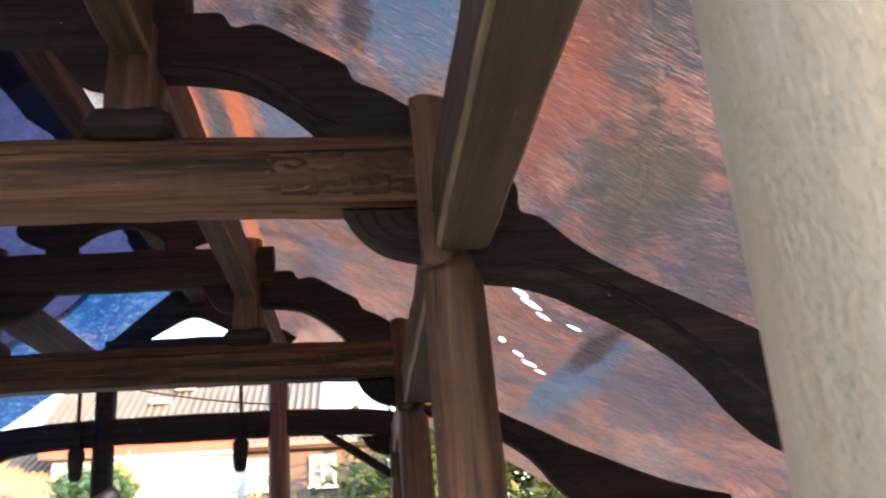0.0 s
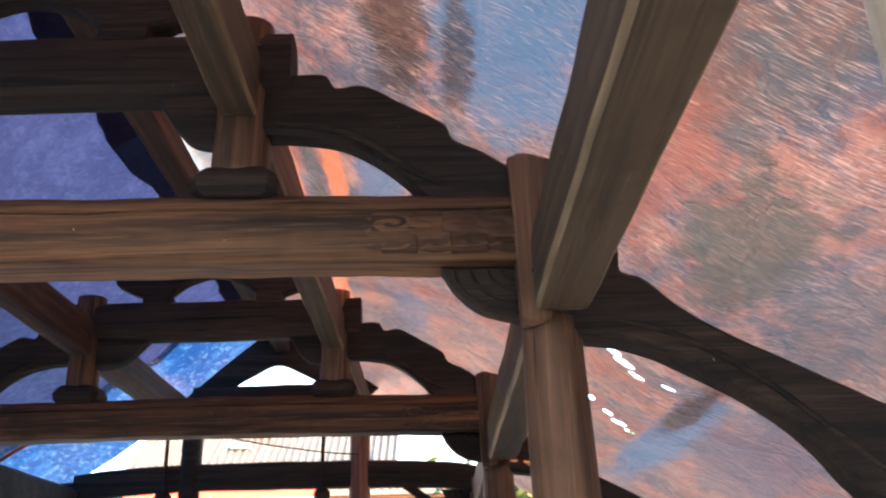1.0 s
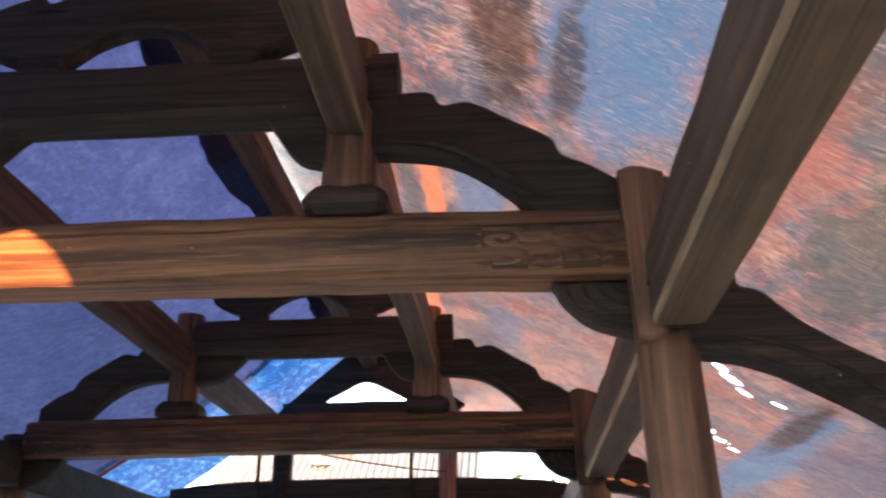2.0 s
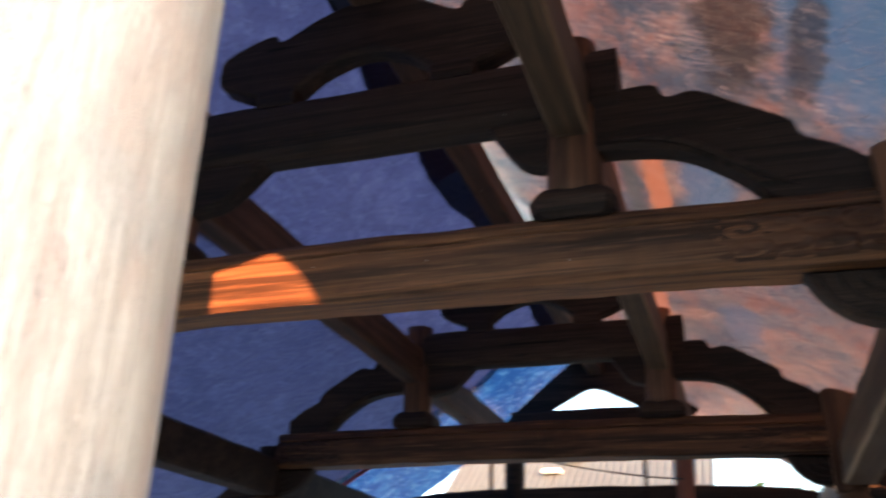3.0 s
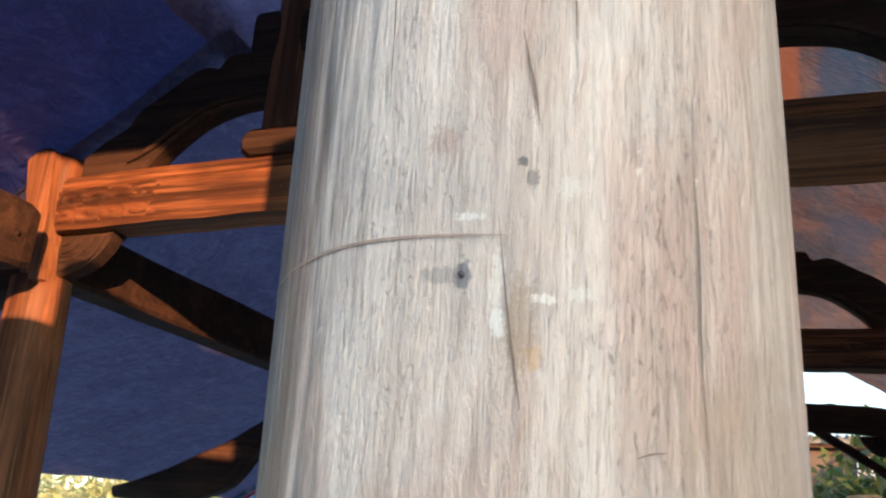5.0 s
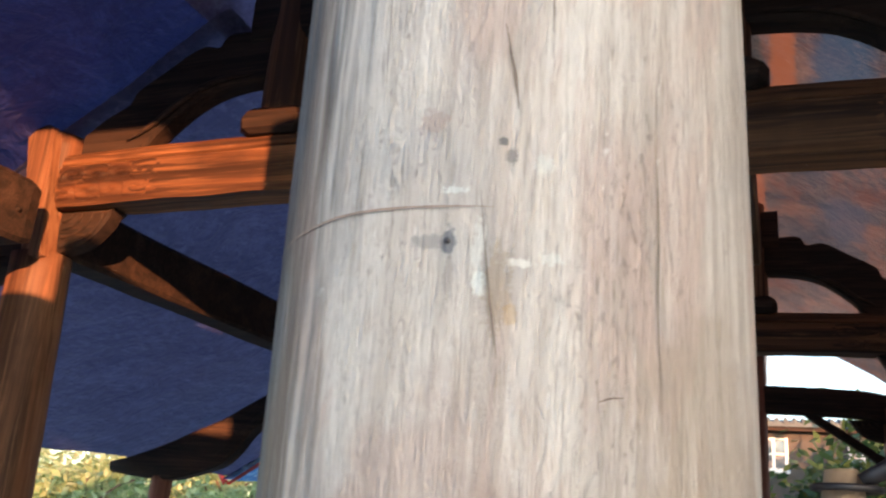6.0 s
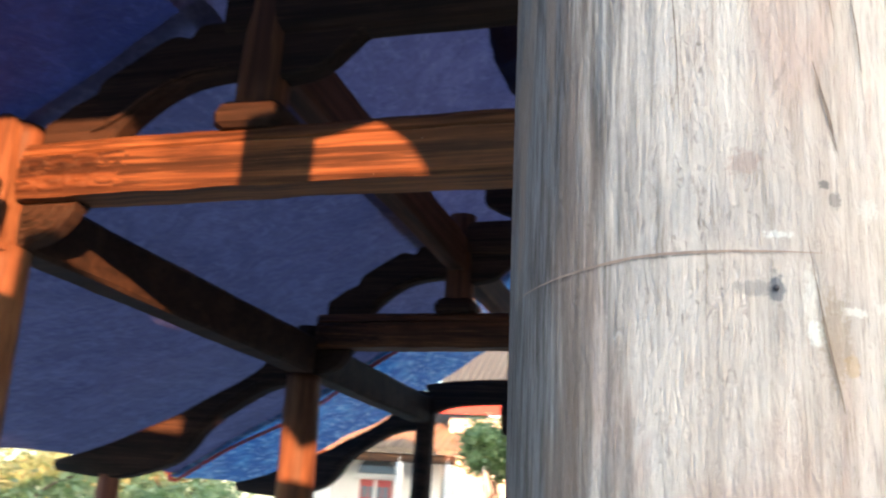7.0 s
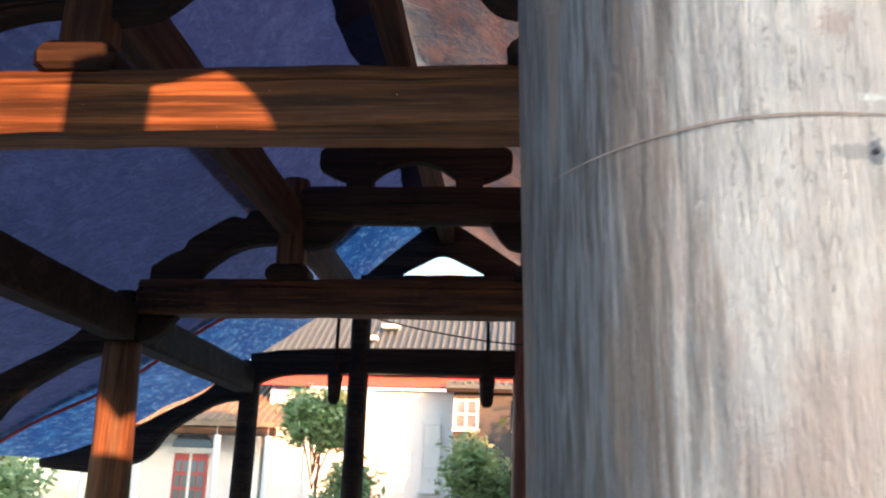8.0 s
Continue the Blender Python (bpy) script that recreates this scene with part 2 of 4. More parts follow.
def cloth(name, cols, glow, rough=0.45, thr=(0.45, 0.6), scale=1.6, weave=0.12, hatch=0.0, patches=(), glint_holes=()):
    """A tarpaulin: reflects a little and lets daylight glow through."""
    m, t, p = nodes_of(name)
    v = coords(t, (1, 1, 1), 0.0)
    big = noise_of(t, v, scale, 6, 0.65, 0.6)
    two = noise_of(t, coords(t, (0.8, 0.55, 0.8), 0.0), scale * 2.4, 8, 0.75, 0.4)
    three = noise_of(t, coords(t, (1.3, 0.6, 1.3), 0.0), scale * 5, 8, 0.75, 0.4)
    mott = noise_of(t, v, scale * 14, 4, 0.65)
    c = mixc(t, ramp(t, big, *thr), cols[0], cols[1])
    c = mixc(t, mathn(t, "MULTIPLY", ramp(t, two, 0.42, 0.57), 0.92), c, cols[2])
    c = mixc(t, mathn(t, "MULTIPLY", ramp(t, three, 0.51, 0.62), 0.7), c, cols[3])
    c = mixc(t, mathn(t, "MULTIPLY", ramp(t, mott, 0.50, 0.66), 0.40), c, [k * 0.45 for k in cols[0]])
    height = mathn(t, "MULTIPLY", mott, 0.3)
    if hatch:
        lines = noise_of(t, coords(t, (0.09, 1.0, 0.09), 0.0, (0, 0, 0.22)), 120, 3, 0.65)
        lines2 = noise_of(t, coords(t, (0.12, 1.0, 0.12), 0.0, (0, 0, 0.22)), 170, 2, 0.6)
        where = noise_of(t, v, 2.6, 4, 0.65)
        spots = noise_of(t, v, 24, 4, 0.7, 0.8)
        c = mixc(t, mathn(t, "MULTIPLY", ramp(t, spots, 0.52, 0.62), 0.6), c, cols[2])
        c = mixc(t, mathn(t, "MULTIPLY", ramp(t, lines2, 0.53, 0.66), hatch * 0.6), c, [q * 0.5 for q in cols[2]])
        k = mathn(t, "MULTIPLY", ramp(t, lines, 0.51, 0.60), ramp(t, where, 0.36, 0.60))
        c = mixc(t, mathn(t, "MULTIPLY", k, hatch), c, cols[4])
        for centre, radii, col, amount, warp, freq in patches:
            c = mixc(t, mathn(t, "MULTIPLY", blob(t, centre, radii, warp, freq), amount * 0.9), c, col)
        c = mixc(t, mathn(t, "MULTIPLY", ramp(t, lines, 0.58, 0.64), hatch * 0.8), c, cols[4])
        fold = noise_of(t, coords(t, (1.0, 0.6, 1.0), 0.0), 1.7, 4, 0.6, 1.0)
        fold = mathn(t, "ABSOLUTE", mathn(t, "SUBTRACT", fold, 0.5))
        height = mathn(t, "ADD", height, mathn(t, "ADD", mathn(t, "MULTIPLY", lines, 0.6), mathn(t, "MULTIPLY", ramp(t, fold, 0.03, 0.0), 0.8)))
    t.links.new(c, p.inputs["Base Color"])
    p.inputs["Roughness"].default_value = rough
    crease = noise_of(t, v, 3.0, 3, 0.5, 2.0)
    bump_of(t, p, mathn(t, "ADD", mathn(t, "MULTIPLY", crease, 2.0), height), weave * 4, 0.02)
    tr = t.nodes.new("ShaderNodeBsdfTranslucent")
    t.links.new(c, tr.inputs["Color"])
    mx = t.nodes.new("ShaderNodeMixShader")
    mx.inputs[0].default_value = glow
    t.links.new(p.outputs[0], mx.inputs[1])
    t.links.new(tr.outputs[0], mx.inputs[2])
    last = mx.outputs[0]
    # see-through spots that imitate white glints on the glossy sheet
    for centre, radii in glint_holes:
        hole = t.nodes.new("ShaderNodeBsdfTransparent")
        gate = t.nodes.new("ShaderNodeMixShader")
        t.links.new(blob(t, centre, radii, 0.5, 14, 0.1), gate.inputs[0])
        t.links.new(last, gate.inputs[1])
        t.links.new(hole.outputs[0], gate.inputs[2])
        last = gate.outputs[0]
    t.links.new(last, t.nodes["Material Output"].inputs["Surface"])
    return m


SKY_BLUE, SLATE, SOOT = (0.045, 0.135, 0.27), (0.05, 0.075, 0.085), (0.028, 0.025, 0.024)
# for strips where the sun's glow through the sheet is painted in
ORANGE = (0.46, 0.19, 0.10)
tarp_purple = cloth("purple_blue_tarpaulin", [(0.115, 0.107, 0.225), (0.147, 0.138, 0.27), (0.10, 0.095, 0.20), (0.18, 0.172, 0.30)], 0.35, 0.5, weave=0.3)
tarp_violet = cloth("violet_blue_tarpaulin", [(0.076, 0.08, 0.168), (0.098, 0.102, 0.205), (0.065, 0.069, 0.147), (0.124, 0.128, 0.235)], 0.35, 0.5, weave=0.3)
tarp_deep = cloth("deep_blue_tarpaulin", [(0.024, 0.030, 0.105), (0.033, 0.040, 0.130), (0.020, 0.025, 0.088), (0.043, 0.051, 0.155)], 0.35, 0.5, weave=0.4)
tarp_navy = cloth("navy_tarpaulin", [(0.010, 0.018, 0.06), (0.014, 0.025, 0.08), (0.010, 0.016, 0.055), (0.016, 0.03, 0.09)], 0.3, 0.5)
tarp_blue = cloth("bright_blue_tarpaulin", [(0.04, 0.135, 0.33), (0.08, 0.24, 0.46), (0.035, 0.11, 0.28), (0.26, 0.44, 0.62)], 0.5, 0.22, weave=0.3)
tarp_worn = cloth("worn_painted_tarpaulin", [(0.175, 0.092, 0.085), (0.255, 0.178, 0.165), (0.042, 0.082, 0.135), (0.080, 0.104, 0.125), (0.50, 0.43, 0.395)], 0.22, 0.28, (0.40, 0.60), 1.3, 0.16, 0.55,
                  (((0.28, 3.0, 4.2), (0.50, 1.4, 0.7), SKY_BLUE, 0.95, 0.6, 4.0),
                   ((0.02, 3.5, 4.3), (0.10, 0.7, 0.6), SOOT, 0.8, 0.8, 8.0),
                   ((-0.33, 3.3, 4.5), (0.24, 1.1, 0.6), SOOT, 0.9, 0.8, 5.0),
                   ((-1.32, 6.1, 5.1), (0.12, 1.5, 0.9), ORANGE, 0.9, 0.4, 5.0),
                   ((-1.08, 6.0, 5.0), (0.08, 1.5, 0.9), SLATE, 0.9, 0.6, 6.0),
                   ((-0.88, 5.8, 4.9), (0.11, 1.3, 0.9), ORANGE, 0.9, 0.4, 5.0),
                   ((-0.52, 5.5, 4.7), (0.24, 1.0, 0.6), SKY_BLUE, 0.85, 0.5, 3.5),
                   ((-1.15, 9.0, 5.0), (0.13, 1.6, 0.9), ORANGE, 0.75, 0.6, 5.0),
                   ((-0.35, 8.3, 4.5), (0.25, 0.8, 0.6), (0.06, 0.11, 0.20), 0.75, 0.6, 3.0),
                   ((0.95, 3.2, 3.7), (0.24, 1.3, 0.7), (0.165, 0.075, 0.066), 0.7, 0.7, 6.0),
                   ((1.46, 3.7, 3.3), (0.36, 1.0, 0.8), (0.050, 0.075, 0.080), 0.92, 0.9, 5.0),
                   ((2.10, 4.3, 3.0), (0.40, 1.0, 0.8), (0.055, 0.085, 0.115), 0.75, 0.8, 4.0),
                   ((1.95, 8.0, 3.1), (0.26, 2.6, 0.6), (0.04, 0.13, 0.26), 0.95, 0.5, 5.0),
                   ((1.87, 6.7, 3.1), (0.13, 1.1, 0.4), SOOT, 0.95, 0.6, 7.0),
                   ((2.5, 7.0, 2.7), (0.55, 2.1, 0.7), (0.05, 0.075, 0.13), 0.85, 0.8, 4.0), ((1.1, 2.2, 3.5), (0.35, 0.9, 0.6), SLATE, 0.6, 0.8, 4.0)),
                  (((1.22, 6.09, 3.5), (0.055, 0.05, 0.4)), ((1.31, 6.18, 3.45), (0.075, 0.055, 0.4)), ((1.42, 6.29, 3.4), (0.055, 0.04, 0.4)), ((1.63, 6.2, 3.3), (0.06, 0.03, 0.4)),
                   ((1.43, 7.65, 3.4), (0.05, 0.05, 0.4)), ((1.55, 7.77, 3.3), (0.07, 0.05, 0.4)), ((1.67, 7.88, 3.25), (0.05, 0.04, 0.4)), ((1.27, 7.5, 3.4), (0.03, 0.07, 0.4))))
iron = plain_mat("rusty_iron", (0.09, 0.085, 0.09), 0.45, 0.8)
chalk = plain_mat("white_chalk", (0.72, 0.76, 0.74), 0.85, 0, 0.12, 120)
slit_dark = plain_mat("open_shake", (0.19, 0.145, 0.115), 0.9, 0, 0.3, 90)
score_mat = plain_mat("scored_wood", (0.35, 0.265, 0.215), 0.8, 0, 0.5, 130)
ribbon_red = plain_mat("red_hem", (0.62, 0.05, 0.03), 0.5)
stone = plain_mat("stone_paving", (0.38, 0.365, 0.335), 0.8, 0, 0.25, 5, 0.3)
earth = plain_mat("courtyard_ground", (0.38, 0.36, 0.31), 0.9, 0, 0.3, 1.5, 0.3)
plaster = plain_mat("cream_plaster", (0.86, 0.85, 0.82), 0.85, 0, 0.08, 2)
roof_tile = plain_mat("grey_roof_tile", (0.085, 0.115, 0.13), 0.75, 0, 0.3, 6, 0.3)
red_paint = plain_mat("red_paint", (0.42, 0.07, 0.06), 0.5, 0, 0.2)
veranda_tile = plain_mat("brown_veranda_tile", (0.25, 0.195, 0.145), 0.85, 0, 0.3, 12)
brick_mat = plain_mat("grey_brick", (0.065, 0.064, 0.062), 0.9, 0, 0.35, 12)
white_paint = plain_mat("white_paint", (0.8, 0.8, 0.78), 0.5, 0, 0.05)
bark = plain_mat("bark", (0.13, 0.095, 0.07), 0.9, 0, 0.4, 20, 0.5)
rubber = plain_mat("black_cable", (0.02, 0.02, 0.02), 0.5)
pane_mat, pt, pp = nodes_of("window_glass")
pp.inputs["Base Color"].default_value = (0.25, 0.28, 0.3, 1)
pp.inputs["Roughness"].default_value, pp.inputs["Metallic"].default_value = 0.08, 0.4


def leaf_mat(name, a, b):
    m, t, p = nodes_of(name)
    g = t.nodes.new("ShaderNodeNewGeometry")
    c = mixc(t, g.outputs["Random Per Island"], a, b)
    t.links.new(c, p.inputs["Base Color"])
    p.inputs["Roughness"].default_value = 0.5
    tr = t.nodes.new("ShaderNodeBsdfTranslucent")
    t.links.new(c, tr.inputs["Color"])
    mx = t.nodes.new("ShaderNodeMixShader")
    mx.inputs[0].default_value = 0.5
    t.links.new(p.outputs[0], mx.inputs[1])
    t.links.new(tr.outputs[0], mx.inputs[2])
    t.links.new(mx.outputs[0], t.nodes["Material Output"].inputs["Surface"])
    return m


leaf_green = leaf_mat("green_leaf", (0.22, 0.34, 0.14), (0.50, 0.60, 0.34))
leaf_dark = leaf_mat("dark_green_leaf", (0.03, 0.07, 0.025), (0.08, 0.15, 0.05))


# ---------------------------------------------------------------- helpers
def thing(name, loc, label, category, group="", kind=""):
    ob = new(name)
    ob.location = loc
    return tagged(ob, label, category, group, kind)


def base_of(ob):
    return base_of(ob.parent) if ob.parent else Vector(ob.location)


def part(name, bm, mat, parent=None, label="", smooth=False):
    """Links a bmesh, given in world places, as one mesh under a thing or part."""
    if parent:
        off = base_of(parent)
        for v in bm.verts:
            v.co -= off
    bmesh.ops.recalc_face_normals(bm, faces=bm.faces)
    me = bpy.data.meshes.new(name)
    bm.to_mesh(me)
    bm.free()
    me.materials.append(mat)
    if smooth:
        for f in me.polygons:
            f.use_smooth = True
    ob = new(name, me)
    ob.parent = parent
    if label:
        tagged(ob, label)
    return ob


def curve_at(pts, n):
    """n places along a smooth line through pts."""
    P = [Vector(p) for p in pts]
    P = [2 * P[0] - P[1]] + P + [2 * P[-1] - P[-2]]
    out = []
    for i in range(n):
        s = i / (n - 1) * (len(P) - 3)
        k = min(int(s), len(P) - 4)
        u = s - k
        a, b, c, d = P[k:k + 4]
        out.append(0.5 * (2 * b + (c - a) * u + (2 * a - 5 * b + 4 * c - d) * u * u + (3 * b - a - 3 * c + d) * u ** 3))
    return out


def rings(bm, loops, close=True):
    vs = [[bm.verts.new(p) for p in lp] for lp in loops]
    for a, b in zip(vs, vs[1:]):
        m = len(a)
        for i in range(m):
            bm.faces.new((a[i], a[(i + 1) % m], b[(i + 1) % m], b[i]))
    if close:
        bm.faces.new(vs[0][::-1])
        bm.faces.new(vs[-1])
    return vs


def wob(p, amp, f=2.2):
    return Vector(p) + amp * noise.noise_vector(Vector(p) * f)


def slab(top, bot, y0, y1, n=26, b=0.03, amp=0.012):
    """A timber cut to a curve in the plane of a truss: upper line, lower line, thickness, eased edges."""
    bm = bmesh.new()
    T = curve_at([(x, 0, z) for x, z in top], n)
    B = curve_at([(x, 0, z) for x, z in bot], n)
    loops = []
    for a, c in zip(T, B):
        d = (c - a)
        e = d.normalized() * min(b, d.length * 0.3)
        k = b
        lp = [(a, y0 + k), (a, y1 - k), (a + e, y1), (c - e, y1), (c, y1 - k), (c, y0 + k), (c - e, y0), (a + e, y0)]
        loops.append([wob((p.x, y, p.z), amp) for p, y in lp])
    rings(bm, loops)
    return bm


def log(p0, p1, r0, r1, seg=28, cuts=24, power=2.0, sy=1.0, amp=0.006, cap=0.0):
    """A round or squared timber between two places; power 2 is round, higher is squarer; sy stretches it upward (or along y when upright)."""
    bm = bmesh.new()
    p0, p1 = Vector(p0), Vector(p1)
    d = (p1 - p0).normalized()
    up = Vector((0, 0, 1)) if abs(d.z) < 0.9 else Vector((0, 1, 0))
    side = d.cross(up).normalized()
    up = side.cross(d)
    loops = []
    for i in range(cuts + 1):
        u = i / cuts
        r = r0 + (r1 - r0) * u
        if cap and i in (0, cuts):
            r *= 1 - cap
        c = p0.lerp(p1, u)
        lp = []
        for k in range(seg):
            a = 2 * math.pi * (k + 0.5) / seg
            ca, sa = math.cos(a), math.sin(a)
            q = (abs(ca) ** power + abs(sa) ** power) ** (-1 / power)
            lp.append(wob(c + side * (r * q * ca) + up * (r * sy * q * sa), amp))
        loops.append(lp)
    rings(bm, loops)
    return bm


def box(x0, x1, y0, y1, z0, z1, b=0.012):
    bm = bmesh.new()
    bmesh.ops.create_cube(bm, size=1)
    for v in bm.verts:
        v.co = Vector(((x0 + x1) / 2 + v.co.x * (x1 - x0), (y0 + y1) / 2 + v.co.y * (y1 - y0), (z0 + z1) / 2 + v.co.z * (z1 - z0)))
    if b:
        bmesh.ops.bevel(bm, geom=bm.edges[:], offset=b, segments=2, affect="EDGES", profile=0.6)
    return bm


def tube(pts, r, n=20, seg=7, flat=1.0, taper=False):
    bm = bmesh.new()
    C = curve_at(pts, n)
    loops = []
    for i, c in enumerate(C):
        d = (C[min(i + 1, n - 1)] - C[max(i - 1, 0)]).normalized()
        up = Vector((0, 1, 0)) if abs(d.y) < 0.9 else Vector((0, 0, 1))
        s = d.cross(up).normalized()
        up = s.cross(d)
        k = r * (1 - abs(2 * i / (n - 1) - 1) ** 3 * 0.85) if taper else r
        loops.append([c + s * (k * math.cos(2 * math.pi * j / seg)) + up * (k * flat * math.sin(2 * math.pi * j / seg)) for j in range(seg)])
    rings(bm, loops)
    return bm


def join(bms):
    out = bmesh.new()
    for bm in bms:
        base = [out.verts.new(v.co) for v in bm.verts]
        bm.verts.index_update()
        for f in bm.faces:
            out.faces.new([base[v.index] for v in f.verts])
        bm.free()
    return out


# ---------------------------------------------------------------- plan
MID = -2.58                      # the ridge line
XC, XP, XO = 0.49, -1.22, 3.0    # right-hand column line, strut line and eave line
YS = (0.35, 4.14, 8.965, 13.41)   # the four frames
mir = lambda x: 2 * MID - x

# ---------------------------------------------------------------- setting
g = bmesh.new()
bmesh.ops.create_grid(g, x_segments=40, y_segments=40, size=400)
for v in g.verts:
    v.co.z = -0.46
tagged(part("ground", g, earth), "beaten earth courtyard ground reaching the horizon", "ground", kind="structure")
floor = tagged(part("floor", box(-9.6, 4.5, -2.6, 15.2, -0.45, -0.02, 0.02), stone), "grey stone platform floor under the timber hall", "floor", kind="structure")

# added out of view: its top edge sets how low the sun reaches
tagged(part("wall_south", box(-70, 70, -39, -38, -0.46, 10.1, 0.02), plaster), "unseen plastered wall added to keep the low sun off the lower timbers", "wall", kind="structure")

# ---------------------------------------------------------------- roof covers
PROFILE = [(0.0, 6.02), (0.70, 5.62), (1.36, 5.05), (1.75, 4.80), (2.15, 4.56), (2.62, 4.26), (3.1, 3.98), (3.5, 3.66), (4.1, 3.24), (4.75, 2.93), (5.5, 2.50), (6.4, 2.0)]


def sheet(name, side, u0, u1, y0, y1, mat, label, lift=0.0, tail=(), nu=60, nv=90, sag=0.05, scallop=0.0, hem=0.0):
    """A cover thrown over the purlins: u runs from ridge to eave, y along the hall."""
    line = curve_at([(x, 0, z) for x, z in PROFILE + list(tail)], 240)
    bm = bmesh.new()
    grid = []
    for i in range(nu + 1):
        row = []
        u = u0 + (u1 - u0) * i / nu
        for j in range(nv + 1):
            v = j / nv
            ue = u + (scallop * noise.noise((v * 9, 3.1, 0)) * (i == 0 or i == nu) if scallop else 0)
            p = line[max(0, min(239, int(ue * 239)))]
            y = y0 + (y1 - y0) * v + hem * noise.noise((u * 8, 1.7, 0.3)) * (1 if j in (0, nv) else 0)
            bay = min(abs(y - q) for q in YS)
            z = p.z + lift - sag * (1 - math.exp(-(bay / 0.9) ** 2))
            q = Vector((p.x * side, y, z))
            f = noise.noise_vector(Vector((q.x * 0.9, q.y * 0.7, 4.0 * side))) * 0.07 + noise.noise_vector(Vector((q.x * 3, q.y * 1.6, 9.0))) * 0.025
            f *= 0.6
            row.append(bm.verts.new(Vector((MID + q.x + f.x, q.y + f.y, q.z + abs(f.z)))))
        grid.append(row)
    whole = [[v.co.copy() for v in row] for row in grid]
    bm.free()
    cover = thing(name, whole[nu // 2][nv // 2], label, "tarpaulin")
    count = max(2, round((y1 - y0) / 2.3)) if nu > 30 else 1
    cuts = [round(nv * k / count) for k in range(count + 1)]
    for c0, c1 in zip(cuts, cuts[1:]):
        pb = bmesh.new()
        vs = [[pb.verts.new(row[k]) for k in range(c0, c1 + 1)] for row in whole]
        for a, b in zip(vs, vs[1:]):
            for k in range(c1 - c0):
                pb.faces.new((a[k], a[k + 1], b[k + 1], b[k]))
        part("panel", pb, mat, cover, "", True)
    return cover


EAVE_R = [(6.75, 1.5), (6.9, 0.9), (6.95, 0.25)]
sheet("tarpaulin", -1, 0.02, 0.33, 0.1, 11.6, tarp_purple, "purple blue tarpaulin draped over the upper purlins", 0.045, hem=0.25)
sheet("tarpaulin", -1, 0.29, 1.0, 0.1, 4.22, tarp_deep, "deep navy blue tarpaulin draped over the front bay", 0.14, hem=0.05)
sheet("tarpaulin", -1, 0.29, 1.0, 4.02, 11.6, tarp_violet, "dull violet blue tarpaulin draped over the lower purlins", 0.03, hem=0.05)
sheet("tarpaulin", -1, 0.02, 1.0, 11.4, 14.2, tarp_blue, "shiny bright blue tarpaulin covering the far bay", 0.0, hem=0.2)
sheet("tarpaulin", -1, -0.0, 0.055, 0.1, 13.6, tarp_navy, "dark navy strip of tarpaulin under the ridge", -0.02, scallop=0.03)
sheet("tarpaulin", 1, 0.0, 1.0, 0.1, 14.2, tarp_worn, "faded red and blue painted tarpaulin with worn streaks", 0.05, EAVE_R, 80, 110, hem=0.2)


# ---------------------------------------------------------------- timber frame
def column(x, y, r0, r1, h, mat, label, group="hall columns", out=0.0):
    t = thing("timber_column", (x, y, -0.02), label, "column", group)
    part("shaft", log((x + out, y, 0.12), (x, y, h), r0, r1, 40, 30, 2.0, 1.0, 0.006), mat, t, "", True)
    part("base_stone", log((x + out, y, -0.02), (x + out, y, 0.13), r0 * 1.45, r0 * 1.25, 28, 6, 2.0, 1.0, 0.003), stone, t, "rounded grey stone base", True)
    return t


